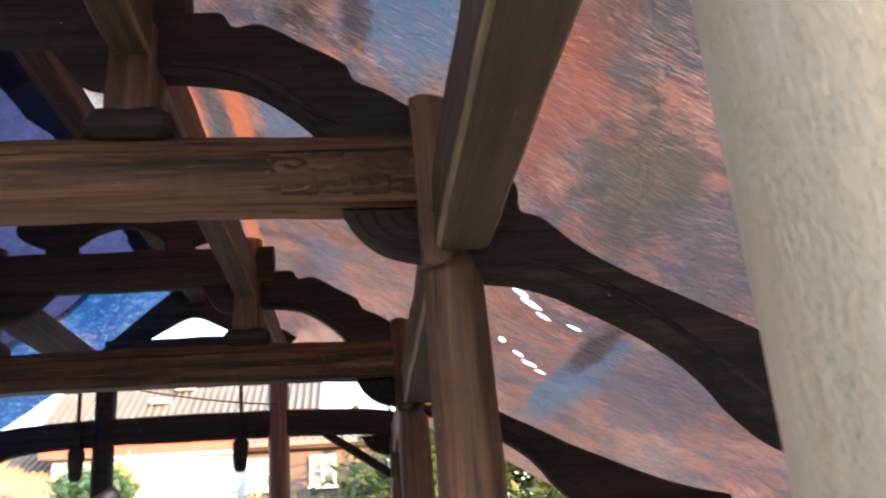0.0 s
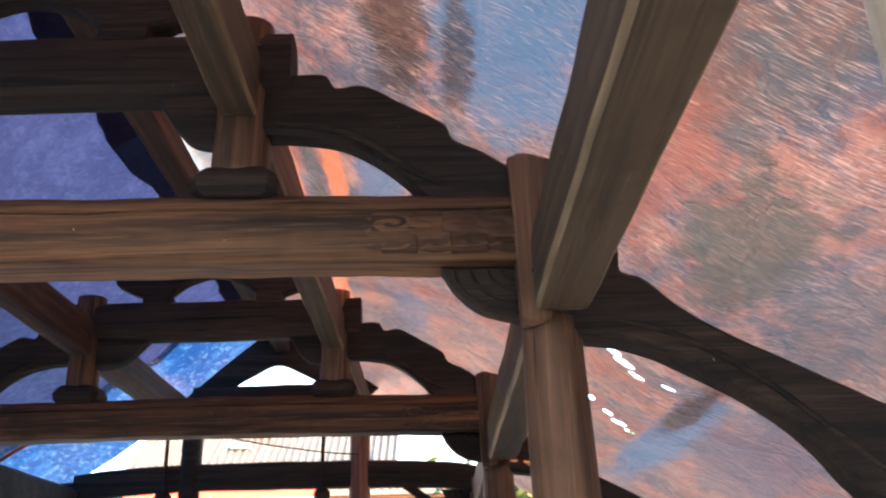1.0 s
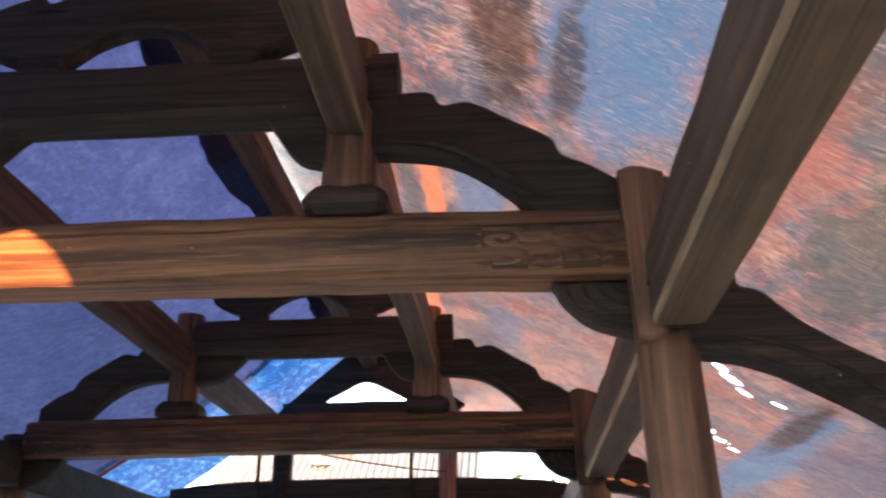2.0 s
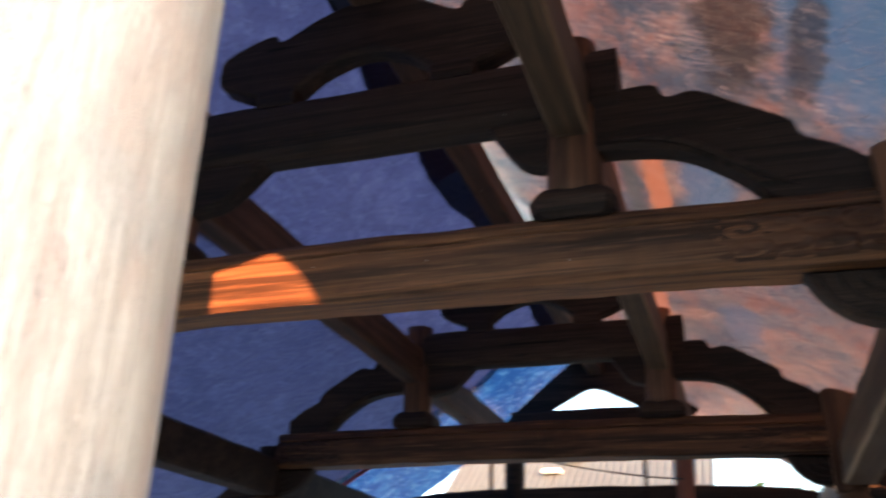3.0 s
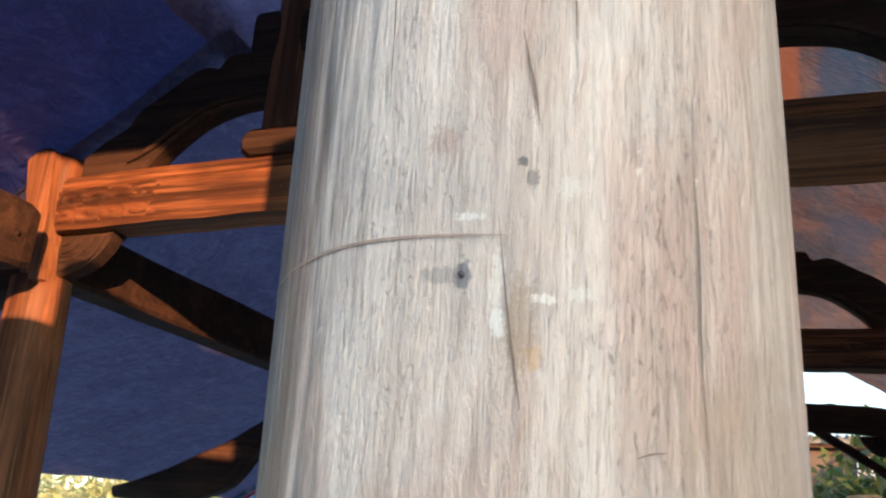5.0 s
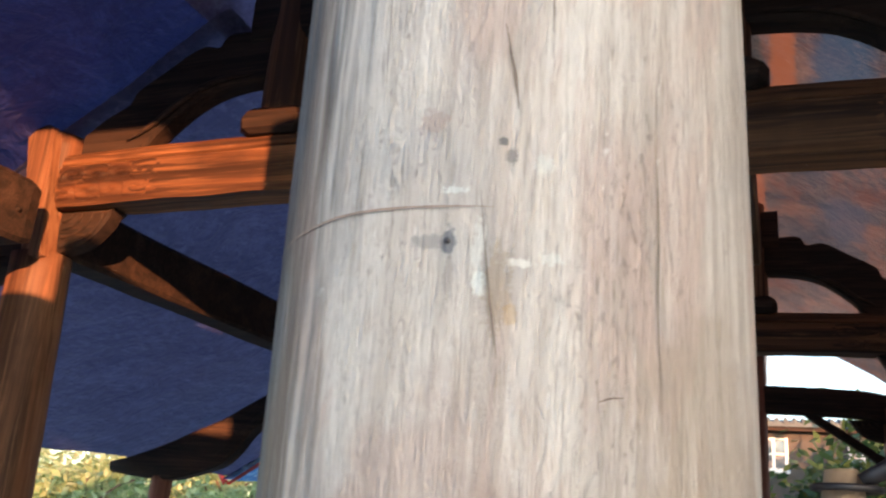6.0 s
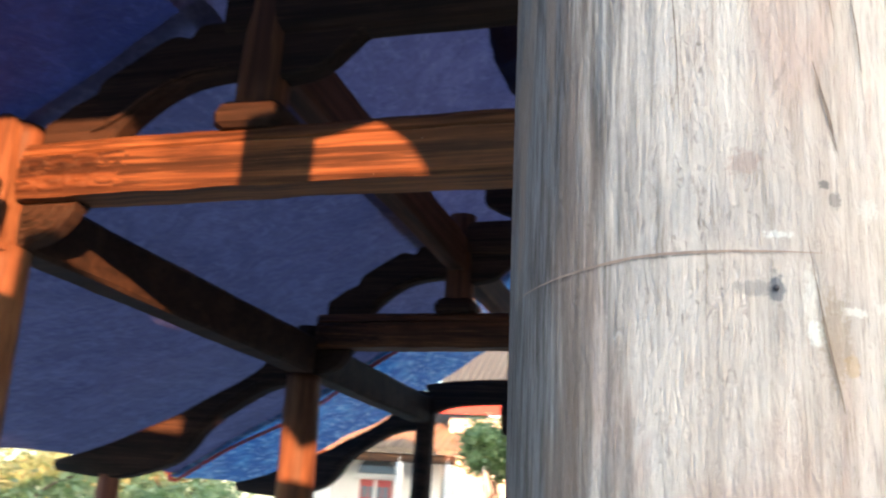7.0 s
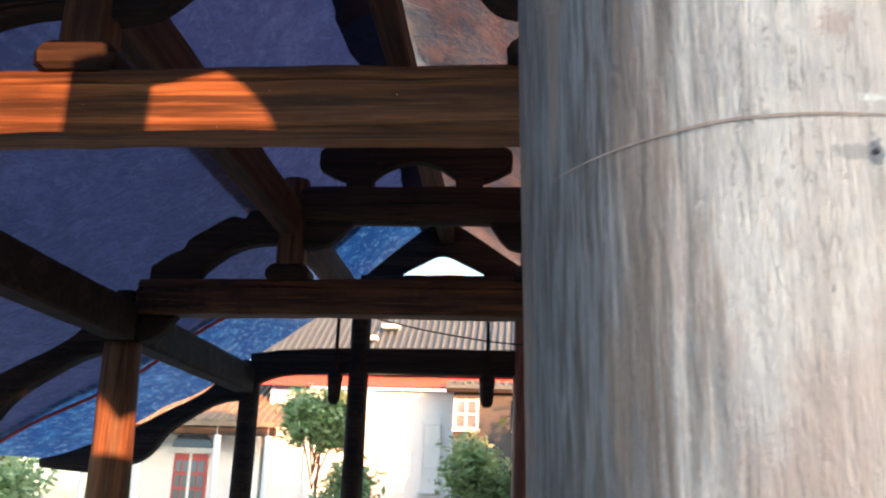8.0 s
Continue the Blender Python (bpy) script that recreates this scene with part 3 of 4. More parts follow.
def main_beam(y, xa, xb, z0, z1, label, carve=True):
    """The great cross beam: moulded body, carved ends on the side that faces the gable."""
    t = thing("main_beam", ((xa + xb) / 2, y, z0), label, "beam", "main cross beams")
    bm = bmesh.new()
    th = 0.15
    h = z1 - z0
    sect = [(-th * 0.80, 0), (-th, 0.10 * h), (-th, 0.12 * h), (-th * 1.06, 0.30 * h), (-th * 1.10, 0.52 * h), (-th * 1.06, 0.70 * h), (-th * 0.90, 0.735 * h), (-th * 1.0, 0.77 * h), (-th * 0.94, 0.90 * h), (-th * 0.7, h)]
    sect = sect + [(-a, b) for a, b in sect[::-1]]
    loops = []
    n = 60
    for i in range(n + 1):
        u = i / n
        x = xa + (xb - xa) * u
        camber = 0.03 * math.sin(math.pi * u)
        loops.append([wob((x, y + a, z0 + b + camber), 0.010, 3.0) for a, b in sect])
    rings(bm, loops)
    part("body", bm, wood_x, t)
    if carve:
        half = sect[:len(sect) // 2]
        for s, xe in ((1, xb), (-1, xa)):
            relief = bmesh.new()
            nx, nz = 130, 40
            eyes = [(0.10 + 0.19 * k + 0.05 * (r % 2), (0.22 + 0.30 * r) * h, (-1) ** (k + r)) for k in range(5) for r in range(2)]
            grid = []
            for i in range(nx + 1):
                d = 0.015 + 0.98 * i / nx
                x = xe - s * d
                camber = 0.03 * math.sin(math.pi * (x - xa) / (xb - xa))
                col = []
                for j in range(nz + 1):
                    b = h * (0.06 + 0.68 * j / nz)
                    a = next(p[0] + (q[0] - p[0]) * (b - p[1]) / (q[1] - p[1]) for p, q in zip(half, half[1:]) if q[1] >= b)
                    ex, ez, hand = min(eyes, key=lambda e: ((d - e[0]) * 0.38) ** 2 + (b - e[1]) ** 2)
                    px, pz = (d - ex) * 0.38, b - ez
                    ang = math.atan2(pz, px)
                    wave = math.sin(2 * math.pi * math.hypot(px, pz) / 0.062 + hand * ang + 2.0 * noise.noise((d * 5, b * 7, 2.0)))
                    edge = min(1, d / 0.05, (0.995 - d) / 0.60, j / 4, (nz - j) / 4)
                    up = max(0, edge) * (0.008 + 0.017 * (0.5 + 0.5 * wave)) - 0.006
                    q = wob((x, y + a, z0 + b + camber), 0.010, 3.0)
                    col.append(relief.verts.new((q[0], q[1] - up, q[2])))
                grid.append(col)
            for p, q in zip(grid, grid[1:]):
                for j in range(nz):
                    relief.faces.new((p[j], p[j + 1], q[j + 1], q[j]))
            part("carving", relief, wood_x, t, "carved scrolls and waves", True)
    return t


def bracket(y, xw, s, z):
    """Quarter-round carved bracket under a beam end, against the column at xw."""
    t = thing("bracket", (xw, y, z), "dark quarter-round carved bracket under the beam end", "bracket", "beam brackets")
    top = [(xw - s * 0.44, z), (xw - s * 0.22, z), (xw, z)]
    bot = [(xw - s * 0.43, z - 0.015), (xw - s * 0.36, z - 0.13), (xw - s * 0.22, z - 0.245), (xw, z - 0.31)]
    part("body", slab(top, bot, y - 0.045, y + 0.10, 18, 0.02, 0.004), wood_dark, t)
    bits = []
    for k, q in enumerate((0.86, 0.64, 0.42, 0.22)):
        pts = [(xw - s * 0.02 - s * 0.40 * q * math.cos(a), y - 0.045, z - 0.02 - 0.28 * q * math.sin(a)) for a in np.linspace(0.05, 1.5, 8)]
        bits.append(tube(pts, 0.012, 20, 6, 1.0))
    part("carving", join(bits), wood_dark, t, "concentric carved rings", True)
    return t


def strut(x, y, z0, z1, label="short brown strut post standing on a block"):
    t = thing("strut_post", (x, y, z0), label, "post", "strut posts")
    part("post", log((x, y, z0 + 0.14), (x, y, z1), 0.165, 0.15, 28, 12, 2.3, 1.0, 0.006), wood_z, t, "", True)
    bm = bmesh.new()
    loops = []
    for dz, w in ((0.0, 0.19), (0.03, 0.235), (0.10, 0.245), (0.15, 0.22), (0.18, 0.19)):
        loops.append([wob((x + w * a, y + w * 0.8 * b, z0 + dz), 0.006, 4) for a, b in ((-1, -0.7), (-0.8, -1), (0.8, -1), (1, -0.7), (1, 0.7), (0.8, 1), (-0.8, 1), (-1, 0.7))])
    rings(bm, loops)
    part("block", bm, wood_dark, t, "dark chamfered base block")
    return t


def tie(y, s, label="dark arched tie beam from strut to column head"):
    """The arched tie from the strut down to the column head; s=1 on the right slope."""
    f = (lambda x: x) if s > 0 else mir
    t = thing("arched_tie_beam", (f(-0.3), y, 3.9), label, "beam", "arched tie beams")
    top = [(-1.08, 4.60), (-0.89, 4.62), (-0.745, 4.615), (-0.68, 4.53), (-0.52, 4.54), (-0.28, 4.41), (-0.06, 4.27), (0.0, 4.16), (0.17, 4.08), (0.34, 3.97)]
    bot = [(-1.10, 4.23), (-0.94, 4.225), (-0.78, 4.205), (-0.62, 4.16), (-0.45, 4.065), (-0.28, 3.925), (-0.16, 3.79), (-0.02, 3.76), (0.16, 3.73), (0.34, 3.70)]
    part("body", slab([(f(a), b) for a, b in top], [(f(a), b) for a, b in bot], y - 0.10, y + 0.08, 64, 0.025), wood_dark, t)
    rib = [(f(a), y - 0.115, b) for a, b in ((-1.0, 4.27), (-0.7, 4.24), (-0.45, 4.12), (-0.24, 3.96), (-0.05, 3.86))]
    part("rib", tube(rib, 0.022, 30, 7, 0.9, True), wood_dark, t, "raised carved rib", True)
    return t


def eave_beam(y, s, label="dark S-curved eave beam from hall column to eave column"):
    f = (lambda x: x) if s > 0 else mir
    t = thing("curved_eave_beam", (f(1.8), y, 2.4), label, "beam", "curved eave beams")
    top = [(0.52, 3.62), (0.78, 3.58), (0.87, 3.47), (0.87, 3.33), (0.99, 3.275), (1.16, 3.12), (1.40, 2.97), (1.68, 2.83), (1.95, 2.68), (2.13, 2.58), (2.50, 2.42), (2.90, 2.25), (3.30, 2.10), (3.75, 1.98)]
    bot = [(0.52, 2.99), (0.60, 2.98), (0.68, 2.97), (0.84, 2.95), (0.98, 2.91), (1.10, 2.86), (1.36, 2.715), (1.63, 2.53), (1.79, 2.37), (1.93, 2.18), (2.15, 2.00), (2.55, 1.87), (3.0, 1.80), (3.7, 1.85)]
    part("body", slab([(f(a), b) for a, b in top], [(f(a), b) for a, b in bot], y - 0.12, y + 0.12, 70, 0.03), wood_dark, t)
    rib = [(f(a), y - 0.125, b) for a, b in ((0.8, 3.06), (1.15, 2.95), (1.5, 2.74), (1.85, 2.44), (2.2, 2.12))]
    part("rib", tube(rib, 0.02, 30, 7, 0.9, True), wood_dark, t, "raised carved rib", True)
    return t


def upper_beam(y):
    t = thing("upper_beam", (MID, y, 4.46), "dark upper cross beam between the strut posts", "beam", "upper cross beams")
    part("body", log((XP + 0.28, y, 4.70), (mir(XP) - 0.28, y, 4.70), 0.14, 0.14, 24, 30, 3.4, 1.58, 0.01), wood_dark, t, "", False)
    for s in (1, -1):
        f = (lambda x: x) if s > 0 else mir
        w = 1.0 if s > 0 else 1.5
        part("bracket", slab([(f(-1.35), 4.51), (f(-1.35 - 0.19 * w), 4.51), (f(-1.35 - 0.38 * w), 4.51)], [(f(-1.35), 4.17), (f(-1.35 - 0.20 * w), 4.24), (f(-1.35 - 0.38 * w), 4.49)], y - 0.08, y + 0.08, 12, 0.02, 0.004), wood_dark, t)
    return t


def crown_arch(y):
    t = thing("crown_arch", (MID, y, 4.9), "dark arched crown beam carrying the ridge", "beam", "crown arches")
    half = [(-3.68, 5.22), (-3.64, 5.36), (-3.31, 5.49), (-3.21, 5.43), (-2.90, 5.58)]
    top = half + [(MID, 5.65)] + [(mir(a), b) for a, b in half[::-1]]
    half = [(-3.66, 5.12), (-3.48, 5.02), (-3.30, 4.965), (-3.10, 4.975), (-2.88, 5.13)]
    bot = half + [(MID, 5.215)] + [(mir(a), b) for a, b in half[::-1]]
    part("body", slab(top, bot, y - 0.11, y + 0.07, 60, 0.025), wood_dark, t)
    for x in (-3.2, -1.96):
        part("block", box(x - 0.15, x + 0.15, y - 0.13, y + 0.13, 4.87, 5.01, 0.03), wood_dark, t, "small chamfered block")
    return t


def frame_at(y, first=None):
    """All timbers of one cross frame."""
    out = []
    for s in (1, -1):
        x = XC if s > 0 else mir(XC) - 0.10
        out.append(column(x, y, 0.195 if s > 0 else 0.240, 0.158 if s > 0 else 0.200, 3.08, wood_z, "smooth brown timber hall column on a stone base", out=0.05 if s > 0 else 0.10))
        h = thing("column_head", (x, y, 3.08), "reddish notched column head clasping the beam end", "column head", "column heads")
        part("body", log((x, y, 3.08), (x, y, 3.98), 0.14, 0.13, 24, 10, 2.4, 1.0, 0.012), wood_z, h, "", True)
        tt, tb = (x - 0.19, x - 0.17) if s > 0 else (x + 0.05, x + 0.17)
        part("tongue", slab([(tt, 3.99), (tt + s * 0.09, 4.02), (tt + s * 0.24, 3.98)], [(tb, 3.04), (tb + s * 0.06, 3.02), (tb + s * 0.15, 3.04)], y - 0.19, y - 0.02, 8, 0.02, 0.010), wood_z, h, "notched upright tongue")
        out.append(h)
        out.append(bracket(y, x - s * 0.14, s, 3.40))
        xs = XP if s > 0 else mir(XP)
        out.append(strut(xs, y, 3.80, 5.0))
        out.append(tie(y, s))
        out.append(eave_beam(y, s))
        xo = XO if s > 0 else mir(XO)
        out.append(column(xo, y, 0.14, 0.13, 1.84, wood_red, "short reddish eave column under the curved beam"))
    out.append(main_beam(y, mir(XC) + 0.05, XC - 0.13, 3.40, 3.795, "long brown main cross beam with moulded face and carved ends"))
    out.append(upper_beam(y))
    out.append(crown_arch(y))
    return out


one = frame_at(YS[1])
low = [ob for ob in one if ob.name.startswith("column_head") and ob.location.x < MID]
for ob in one:
    if ob in low:
        continue
    copy_thing(ob, Matrix.Translation(Vector(ob.location) + Vector((0, YS[2] - YS[1], 0))))


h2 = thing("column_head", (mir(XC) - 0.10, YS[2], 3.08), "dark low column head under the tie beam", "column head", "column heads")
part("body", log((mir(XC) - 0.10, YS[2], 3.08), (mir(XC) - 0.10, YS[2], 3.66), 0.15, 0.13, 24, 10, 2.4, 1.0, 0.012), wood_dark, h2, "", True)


def purlin(x, y0, y1, z, w, h, mat=None, label="long grey-brown purlin running along the hall"):
    t = thing("purlin", (x, (y0 + y1) / 2, z), label, "purlin", "roof purlins")
    body = part("body", log((x, y0, z), (x, y1, z), w / 2, w / 2, 40, 40, 26.0, h / w, 0.008, 0.10), mat or wood_y, t)
    if not mat:
        body.data.materials.append(wood_worn)          # rubbed arrises
        for f in body.data.polygons:
            if min(abs(f.normal.x), abs(f.normal.z)) > 0.40:
                f.material_index = 1
    side = -1 if x > MID else 1
    for yy in (y0 + 0.22, y1 - 0.16):
        part("peg", log((x + side * (w / 2 - 0.03), yy, z - 0.02), (x + side * (w / 2 + 0.012), yy, z - 0.015), 0.016, 0.014, 10, 3, 2, 1, 0.001), wood_dark, t, "dark wooden peg", True)


for a, b in zip(YS, YS[1:]):
    for s in (1, -1):
        f = (lambda x: x) if s > 0 else mir
        # left purlins take the dark timber, which puts their shade into the colour
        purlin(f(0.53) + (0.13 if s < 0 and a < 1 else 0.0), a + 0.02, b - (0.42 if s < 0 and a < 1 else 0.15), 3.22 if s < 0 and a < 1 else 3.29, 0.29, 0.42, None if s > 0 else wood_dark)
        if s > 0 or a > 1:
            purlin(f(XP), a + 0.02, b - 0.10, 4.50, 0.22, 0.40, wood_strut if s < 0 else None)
purlin(MID, 0.1, 13.6, 5.72, 0.24, 0.26, wood_strut, "brown ridge purlin under the tarpaulins")


# ---------------------------------------------------------------- near gable columns
def shaft_r(z):
    return 0.190 + 0.0050 * (z - 1.7)


def near_column(x, y, z1, label, mat, lean=0.0, more=0.0):
    t = thing("timber_column", (x, y, -0.02), label, "column", "front gable columns")
    part("shaft", log((x - lean * (0.12 - 1.7), y, 0.12), (x - lean * (z1 - 1.7), y, z1), shaft_r(0.12) + more * 2, shaft_r(z1) + more * 0.4, 72, 60, 2.0, 1.0, 0.004), mat, t, "", True)
    part("base_stone", log((x, y, -0.02), (x, y, 0.13), 0.30, 0.26, 28, 6, 2.0, 1.0, 0.003), stone, t, "rounded grey stone base", True)
    return t


AX, BX, NY = 0.5622, -1.1847, 0.335
AY = 0.374
LEAN = 0.0173
col_a = near_column(AX, AY, 3.35, "thick weathered tan-brown corner column, bare wood", wood_tan, 0.0145, 0.008)
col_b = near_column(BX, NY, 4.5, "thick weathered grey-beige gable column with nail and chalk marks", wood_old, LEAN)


def skin(zs, phis, widths, lift=0.0012):
    """A thin mark lying on the gable column: heights, bearings in degrees and half widths in metres along it."""
    bm = bmesh.new()
    rows = []
    n = 14
    Z = curve_at([(z, p, w) for z, p, w in zip(zs, phis, widths)], n)
    for i, q in enumerate(Z):
        z, phi, w = q
        r = shaft_r(z)
        d = Z[min(i + 1, n - 1)] - Z[max(i - 1, 0)]
        lz, lp = d.x, radians(d.y) * r
        ln = math.hypot(lz, lp) or 1
        nz, np_ = -lp / ln, lz / ln
        row = []
        for k in (-1, -0.33, 0.33, 1):
            ww = 0.5 * w * k * (1 + 0.5 * noise.noise((i * 0.9, k * 2, zs[0] * 9)))
            zz = z + nz * ww
            a = radians(phi) + np_ * ww / r
            nrm = Vector((math.cos(a), math.sin(a), 0))
            row.append(bm.verts.new(wob(Vector((BX - LEAN * (zz - 1.7), NY, zz)) + nrm * r, 0.004) + nrm * lift))
        rows.append(row)
    for a, b in zip(rows, rows[1:]):
        for k in range(3):
            bm.faces.new((a[k], a[k + 1], b[k + 1], b[k]))
    return bm


part("scored_line", skin([1.703, 1.707, 1.710, 1.708, 1.707], [-154.8, -129.8, -109.8, -89.8, -76.8], [0.0002, 0.0014, 0.0020, 0.0014, 0.0003]), score_mat, col_b, "thin scored line round the wood")
nail_way = Vector((math.cos(radians(-86.2)), math.sin(radians(-86.2)), 0))
nail_axis = Vector((BX, NY, 1.684))
part("nail", log(tuple(nail_axis + 0.180 * nail_way), tuple(nail_axis + 0.1920 * nail_way), 0.0022, 0.0019, 12, 3, 2.0, 1.0, 0.0), iron, col_b, "small iron nail head", True)
part("shake", skin([1.839, 1.816, 1.795, 1.775], [-76.3, -75, -73.8, -73], [0.0004, 0.0016, 0.0022, 0.0004]), slit_dark, col_b, "open drying crack")
part("shake", skin([1.946, 1.905, 1.865], [-73.8, -72.6, -71.6], [0.0003, 0.0010, 0.0003]), slit_dark, col_b, "open drying crack")
part("shake", skin([1.926, 1.865, 1.803], [-103.3, -102.4, -102], [0.0003, 0.0009, 0.0003]), slit_dark, col_b, "open drying crack")
part("shake", skin([1.548, 1.467, 1.395], [-70.8, -70, -70.3], [0.0003, 0.0010, 0.0003]), slit_dark, col_b, "open drying crack")
part("shake", skin([1.773, 1.712, 1.650, 1.589], [-44.8, -44, -44.3, -43.8], [0.0003, 0.0011, 0.0010, 0.0003]), slit_dark, col_b, "open drying crack")
part("shake", skin([1.895, 1.865, 1.834], [-67.8, -67, -66.8], [0.0003, 0.0011, 0.0003]), slit_dark, col_b, "open drying crack")
part("shake", skin([1.718, 1.671, 1.640, 1.610], [-79.6, -78, -76.8, -75.4], [0.0003, 0.0009, 0.0016, 0.0004]), slit_dark, col_b, "open drying crack")
part("shake", skin([2.058, 1.997, 1.936], [-108.8, -108, -108.3], [0.0003, 0.0018, 0.0003]), slit_dark, col_b, "open drying crack")
part("shake", skin([1.589, 1.592, 1.593], [-56.8, -54.3, -51.8], [0.0003, 0.0012, 0.0003]), slit_dark, col_b, "short dark nick")
part("shake", skin([1.987, 2.007, 2.028], [-62.8, -56.8, -50.8], [0.0003, 0.0012, 0.0003]), slit_dark, col_b, "short dark nick")

# the front frame above the gable columns
main_beam(YS[0], mir(XC) + 0.1, XC - 0.1, 3.0, 3.38, "brown front cross beam above the gable columns", False)


# ---------------------------------------------------------------- far gable frame
YG = YS[3]
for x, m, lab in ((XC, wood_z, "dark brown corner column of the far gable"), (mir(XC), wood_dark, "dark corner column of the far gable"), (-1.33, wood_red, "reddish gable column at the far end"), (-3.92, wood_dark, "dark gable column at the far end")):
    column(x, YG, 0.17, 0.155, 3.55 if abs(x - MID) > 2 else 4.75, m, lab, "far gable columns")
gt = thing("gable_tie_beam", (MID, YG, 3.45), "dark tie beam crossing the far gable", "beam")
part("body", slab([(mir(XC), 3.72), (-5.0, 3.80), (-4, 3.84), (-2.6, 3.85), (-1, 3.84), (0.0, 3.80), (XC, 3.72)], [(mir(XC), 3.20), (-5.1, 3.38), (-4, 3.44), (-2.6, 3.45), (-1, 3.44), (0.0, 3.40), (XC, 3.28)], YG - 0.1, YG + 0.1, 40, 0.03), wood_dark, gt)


def gable_top(YG):
    """Collar beam and boards in the peak of a gable."""
    gb = thing("gable_collar_beam", (MID, YG, 4.6), "dark collar beam under the gable opening", "beam")
    part("body", slab([(-3.95, 5.04), (MID, 5.05), (-1.25, 5.04)], [(-3.95, 4.60), (MID, 4.62), (-1.25, 4.60)], YG - 0.1, YG + 0.1, 20, 0.03), wood_dark, gb)
    gp = thing("gable_board", (MID, YG, 5.0), "dark gable boards round a low arched opening", "gable board")
    part("body", slab([(-4.15, 4.80), (-3.6, 5.30), (-3.1, 5.72), (-2.70, 6.02), (-2.3, 5.84), (-1.8, 5.50), (-1.05, 4.98)], [(-3.95, 4.72), (-3.36, 5.03), (-3.02, 5.22), (-2.66, 5.375), (-2.28, 5.24), (-1.88, 5.03), (-1.35, 4.72)], YG - 0.05, YG + 0.05, 40, 0.015, 0.006), wood_dark, gp)


gable_top(YG)
# unseen boards, added to end the sun patch at its upper limit
fg = thing("gable_board", (MID, YS[0], 4.62), "unseen dark boards added in the front gable peak to cut off the sun", "gable board")
part("body", slab([(-5.9, 4.02), (-4.7, 4.62), (-3.93, 5.06), (-3.28, 5.62), (MID, 6.02), (-1.88, 5.62), (-1.0, 4.9)], [(-5.9, 3.84), (-4.7, 4.36), (-3.9, 4.60), (-3.2, 4.62), (MID, 4.63), (-1.9, 4.62), (-1.0, 4.60)], YS[0] - 0.05, YS[0] + 0.05, 40, 0.015, 0.006), wood_dark, fg)
# added out of view to keep the sun off the left eave beam behind
panel = thing("infill_board", (-2.1, YS[0], 3.39), "unseen dark board added on the front cross beam to block the sun", "board")
part("body", slab([(-2.98, 3.86), (-2.2, 3.92), (-1.42, 3.86)], [(-2.98, 3.37), (-2.2, 3.385), (-1.42, 3.37)], YS[0] - 0.04, YS[0] + 0.04, 14, 0.012, 0.004), wood_dark, panel)
# unseen board, added so its lower curve bounds the sun patch on the beam
barge = thing("barge_board", (-0.3, YS[0], 4.0), "unseen dark curved board added to shape the sun patch's edge", "board")
part("body", slab([(-1.10, 5.00), (-0.70, 4.82), (-0.20, 4.50), (0.12, 4.26), (0.45, 3.98)], [(-1.05, 4.62), (-0.62, 4.47), (-0.38, 4.28), (-0.20, 4.06), (0.10, 3.76)], YS[0] - 0.06, YS[0] + 0.04, 30, 0.015, 0.006), wood_dark, barge)
# hanging sheet added out of view; its top line is cut to shape the sunlight
drop = thing("tarpaulin", (-4.5, YS[0] - 0.12, 3.3), "unseen navy tarpaulin added to keep the sun off the left side", "tarpaulin")
db_ = bmesh.new()
cl = []
for i in range(42):
    xx = -8.9 + 0.1476 * i
    ztop = min(4.4 + 0.3 * min(1, max(0, (-2.95 - xx) / 0.3)), 4.05 - 0.62 * (-5.65 - xx) if xx < -5.65 else 4.05 + 0.6 * (xx + 5.65))
    if xx > -4.1:
        ztop = 3.42
    cl.append([db_.verts.new((xx, YS[0] - 0.14 + 0.04 * math.sin(i * 1.3), 1.6 + (ztop - 1.6) * k / 9)) for k in range(10)])
for a, b in zip(cl, cl[1:]):
    for k in range(9):
        db_.faces.new((a[k], a[k + 1], b[k + 1], b[k]))
part("panel", db_, tarp_navy, drop, "", True)
eave_beam(YG, -1)
bracket(YG, XC - 0.14, 1, 3.38)
db = thing("diagonal_brace", (-0.1, YG, 2.7), "dark diagonal brace under the gable tie beam", "brace")
part("body", log((-0.80, YG, 3.58), (0.55, YG, 2.66), 0.06, 0.06, 14, 12, 3.5, 1.1, 0.01), wood_dark, db)
for x in (-1.88, -4.26):
    pd = thing("pendant_post", (x, YG - 0.2, 2.95), "thin dark hanging post with a carved drop", "pendant", "gable pendants")
    part("rod", log((x, YG - 0.16, 3.3), (x, YG - 0.16, 4.65), 0.03, 0.03, 10, 8, 2, 1, 0.004), wood_dark, pd)
    part("drop", log((x, YG - 0.16, 2.95), (x, YG - 0.16, 3.42), 0.085, 0.13, 16, 8, 2.6, 1, 0.012, 0.3), wood_dark, pd, "carved drop")
cb = thing("cable", (-3.9, YG - 0.17, 4.3), "thin black cable slung between the far gable columns", "cable")
part("strand", tube([(-3.92, YG - 0.16, 4.36), (-2.9, YG - 0.17, 4.13), (-1.9, YG - 0.17, 3.97), (-1.33, YG - 0.16, 3.92)], 0.012, 30, 6), rubber, cb)
hem = [(mir(MID + a) , 11.6 + 0.12 * math.sin(a * 3), b - 0.11) for a, b in PROFILE[5:]]
hm = thing("red_hem", hem[3], "frayed red hem cord along the tarpaulin seam", "cord")
part("strand", tube(hem, 0.025, 60, 6, 0.5), ribbon_red, hm)
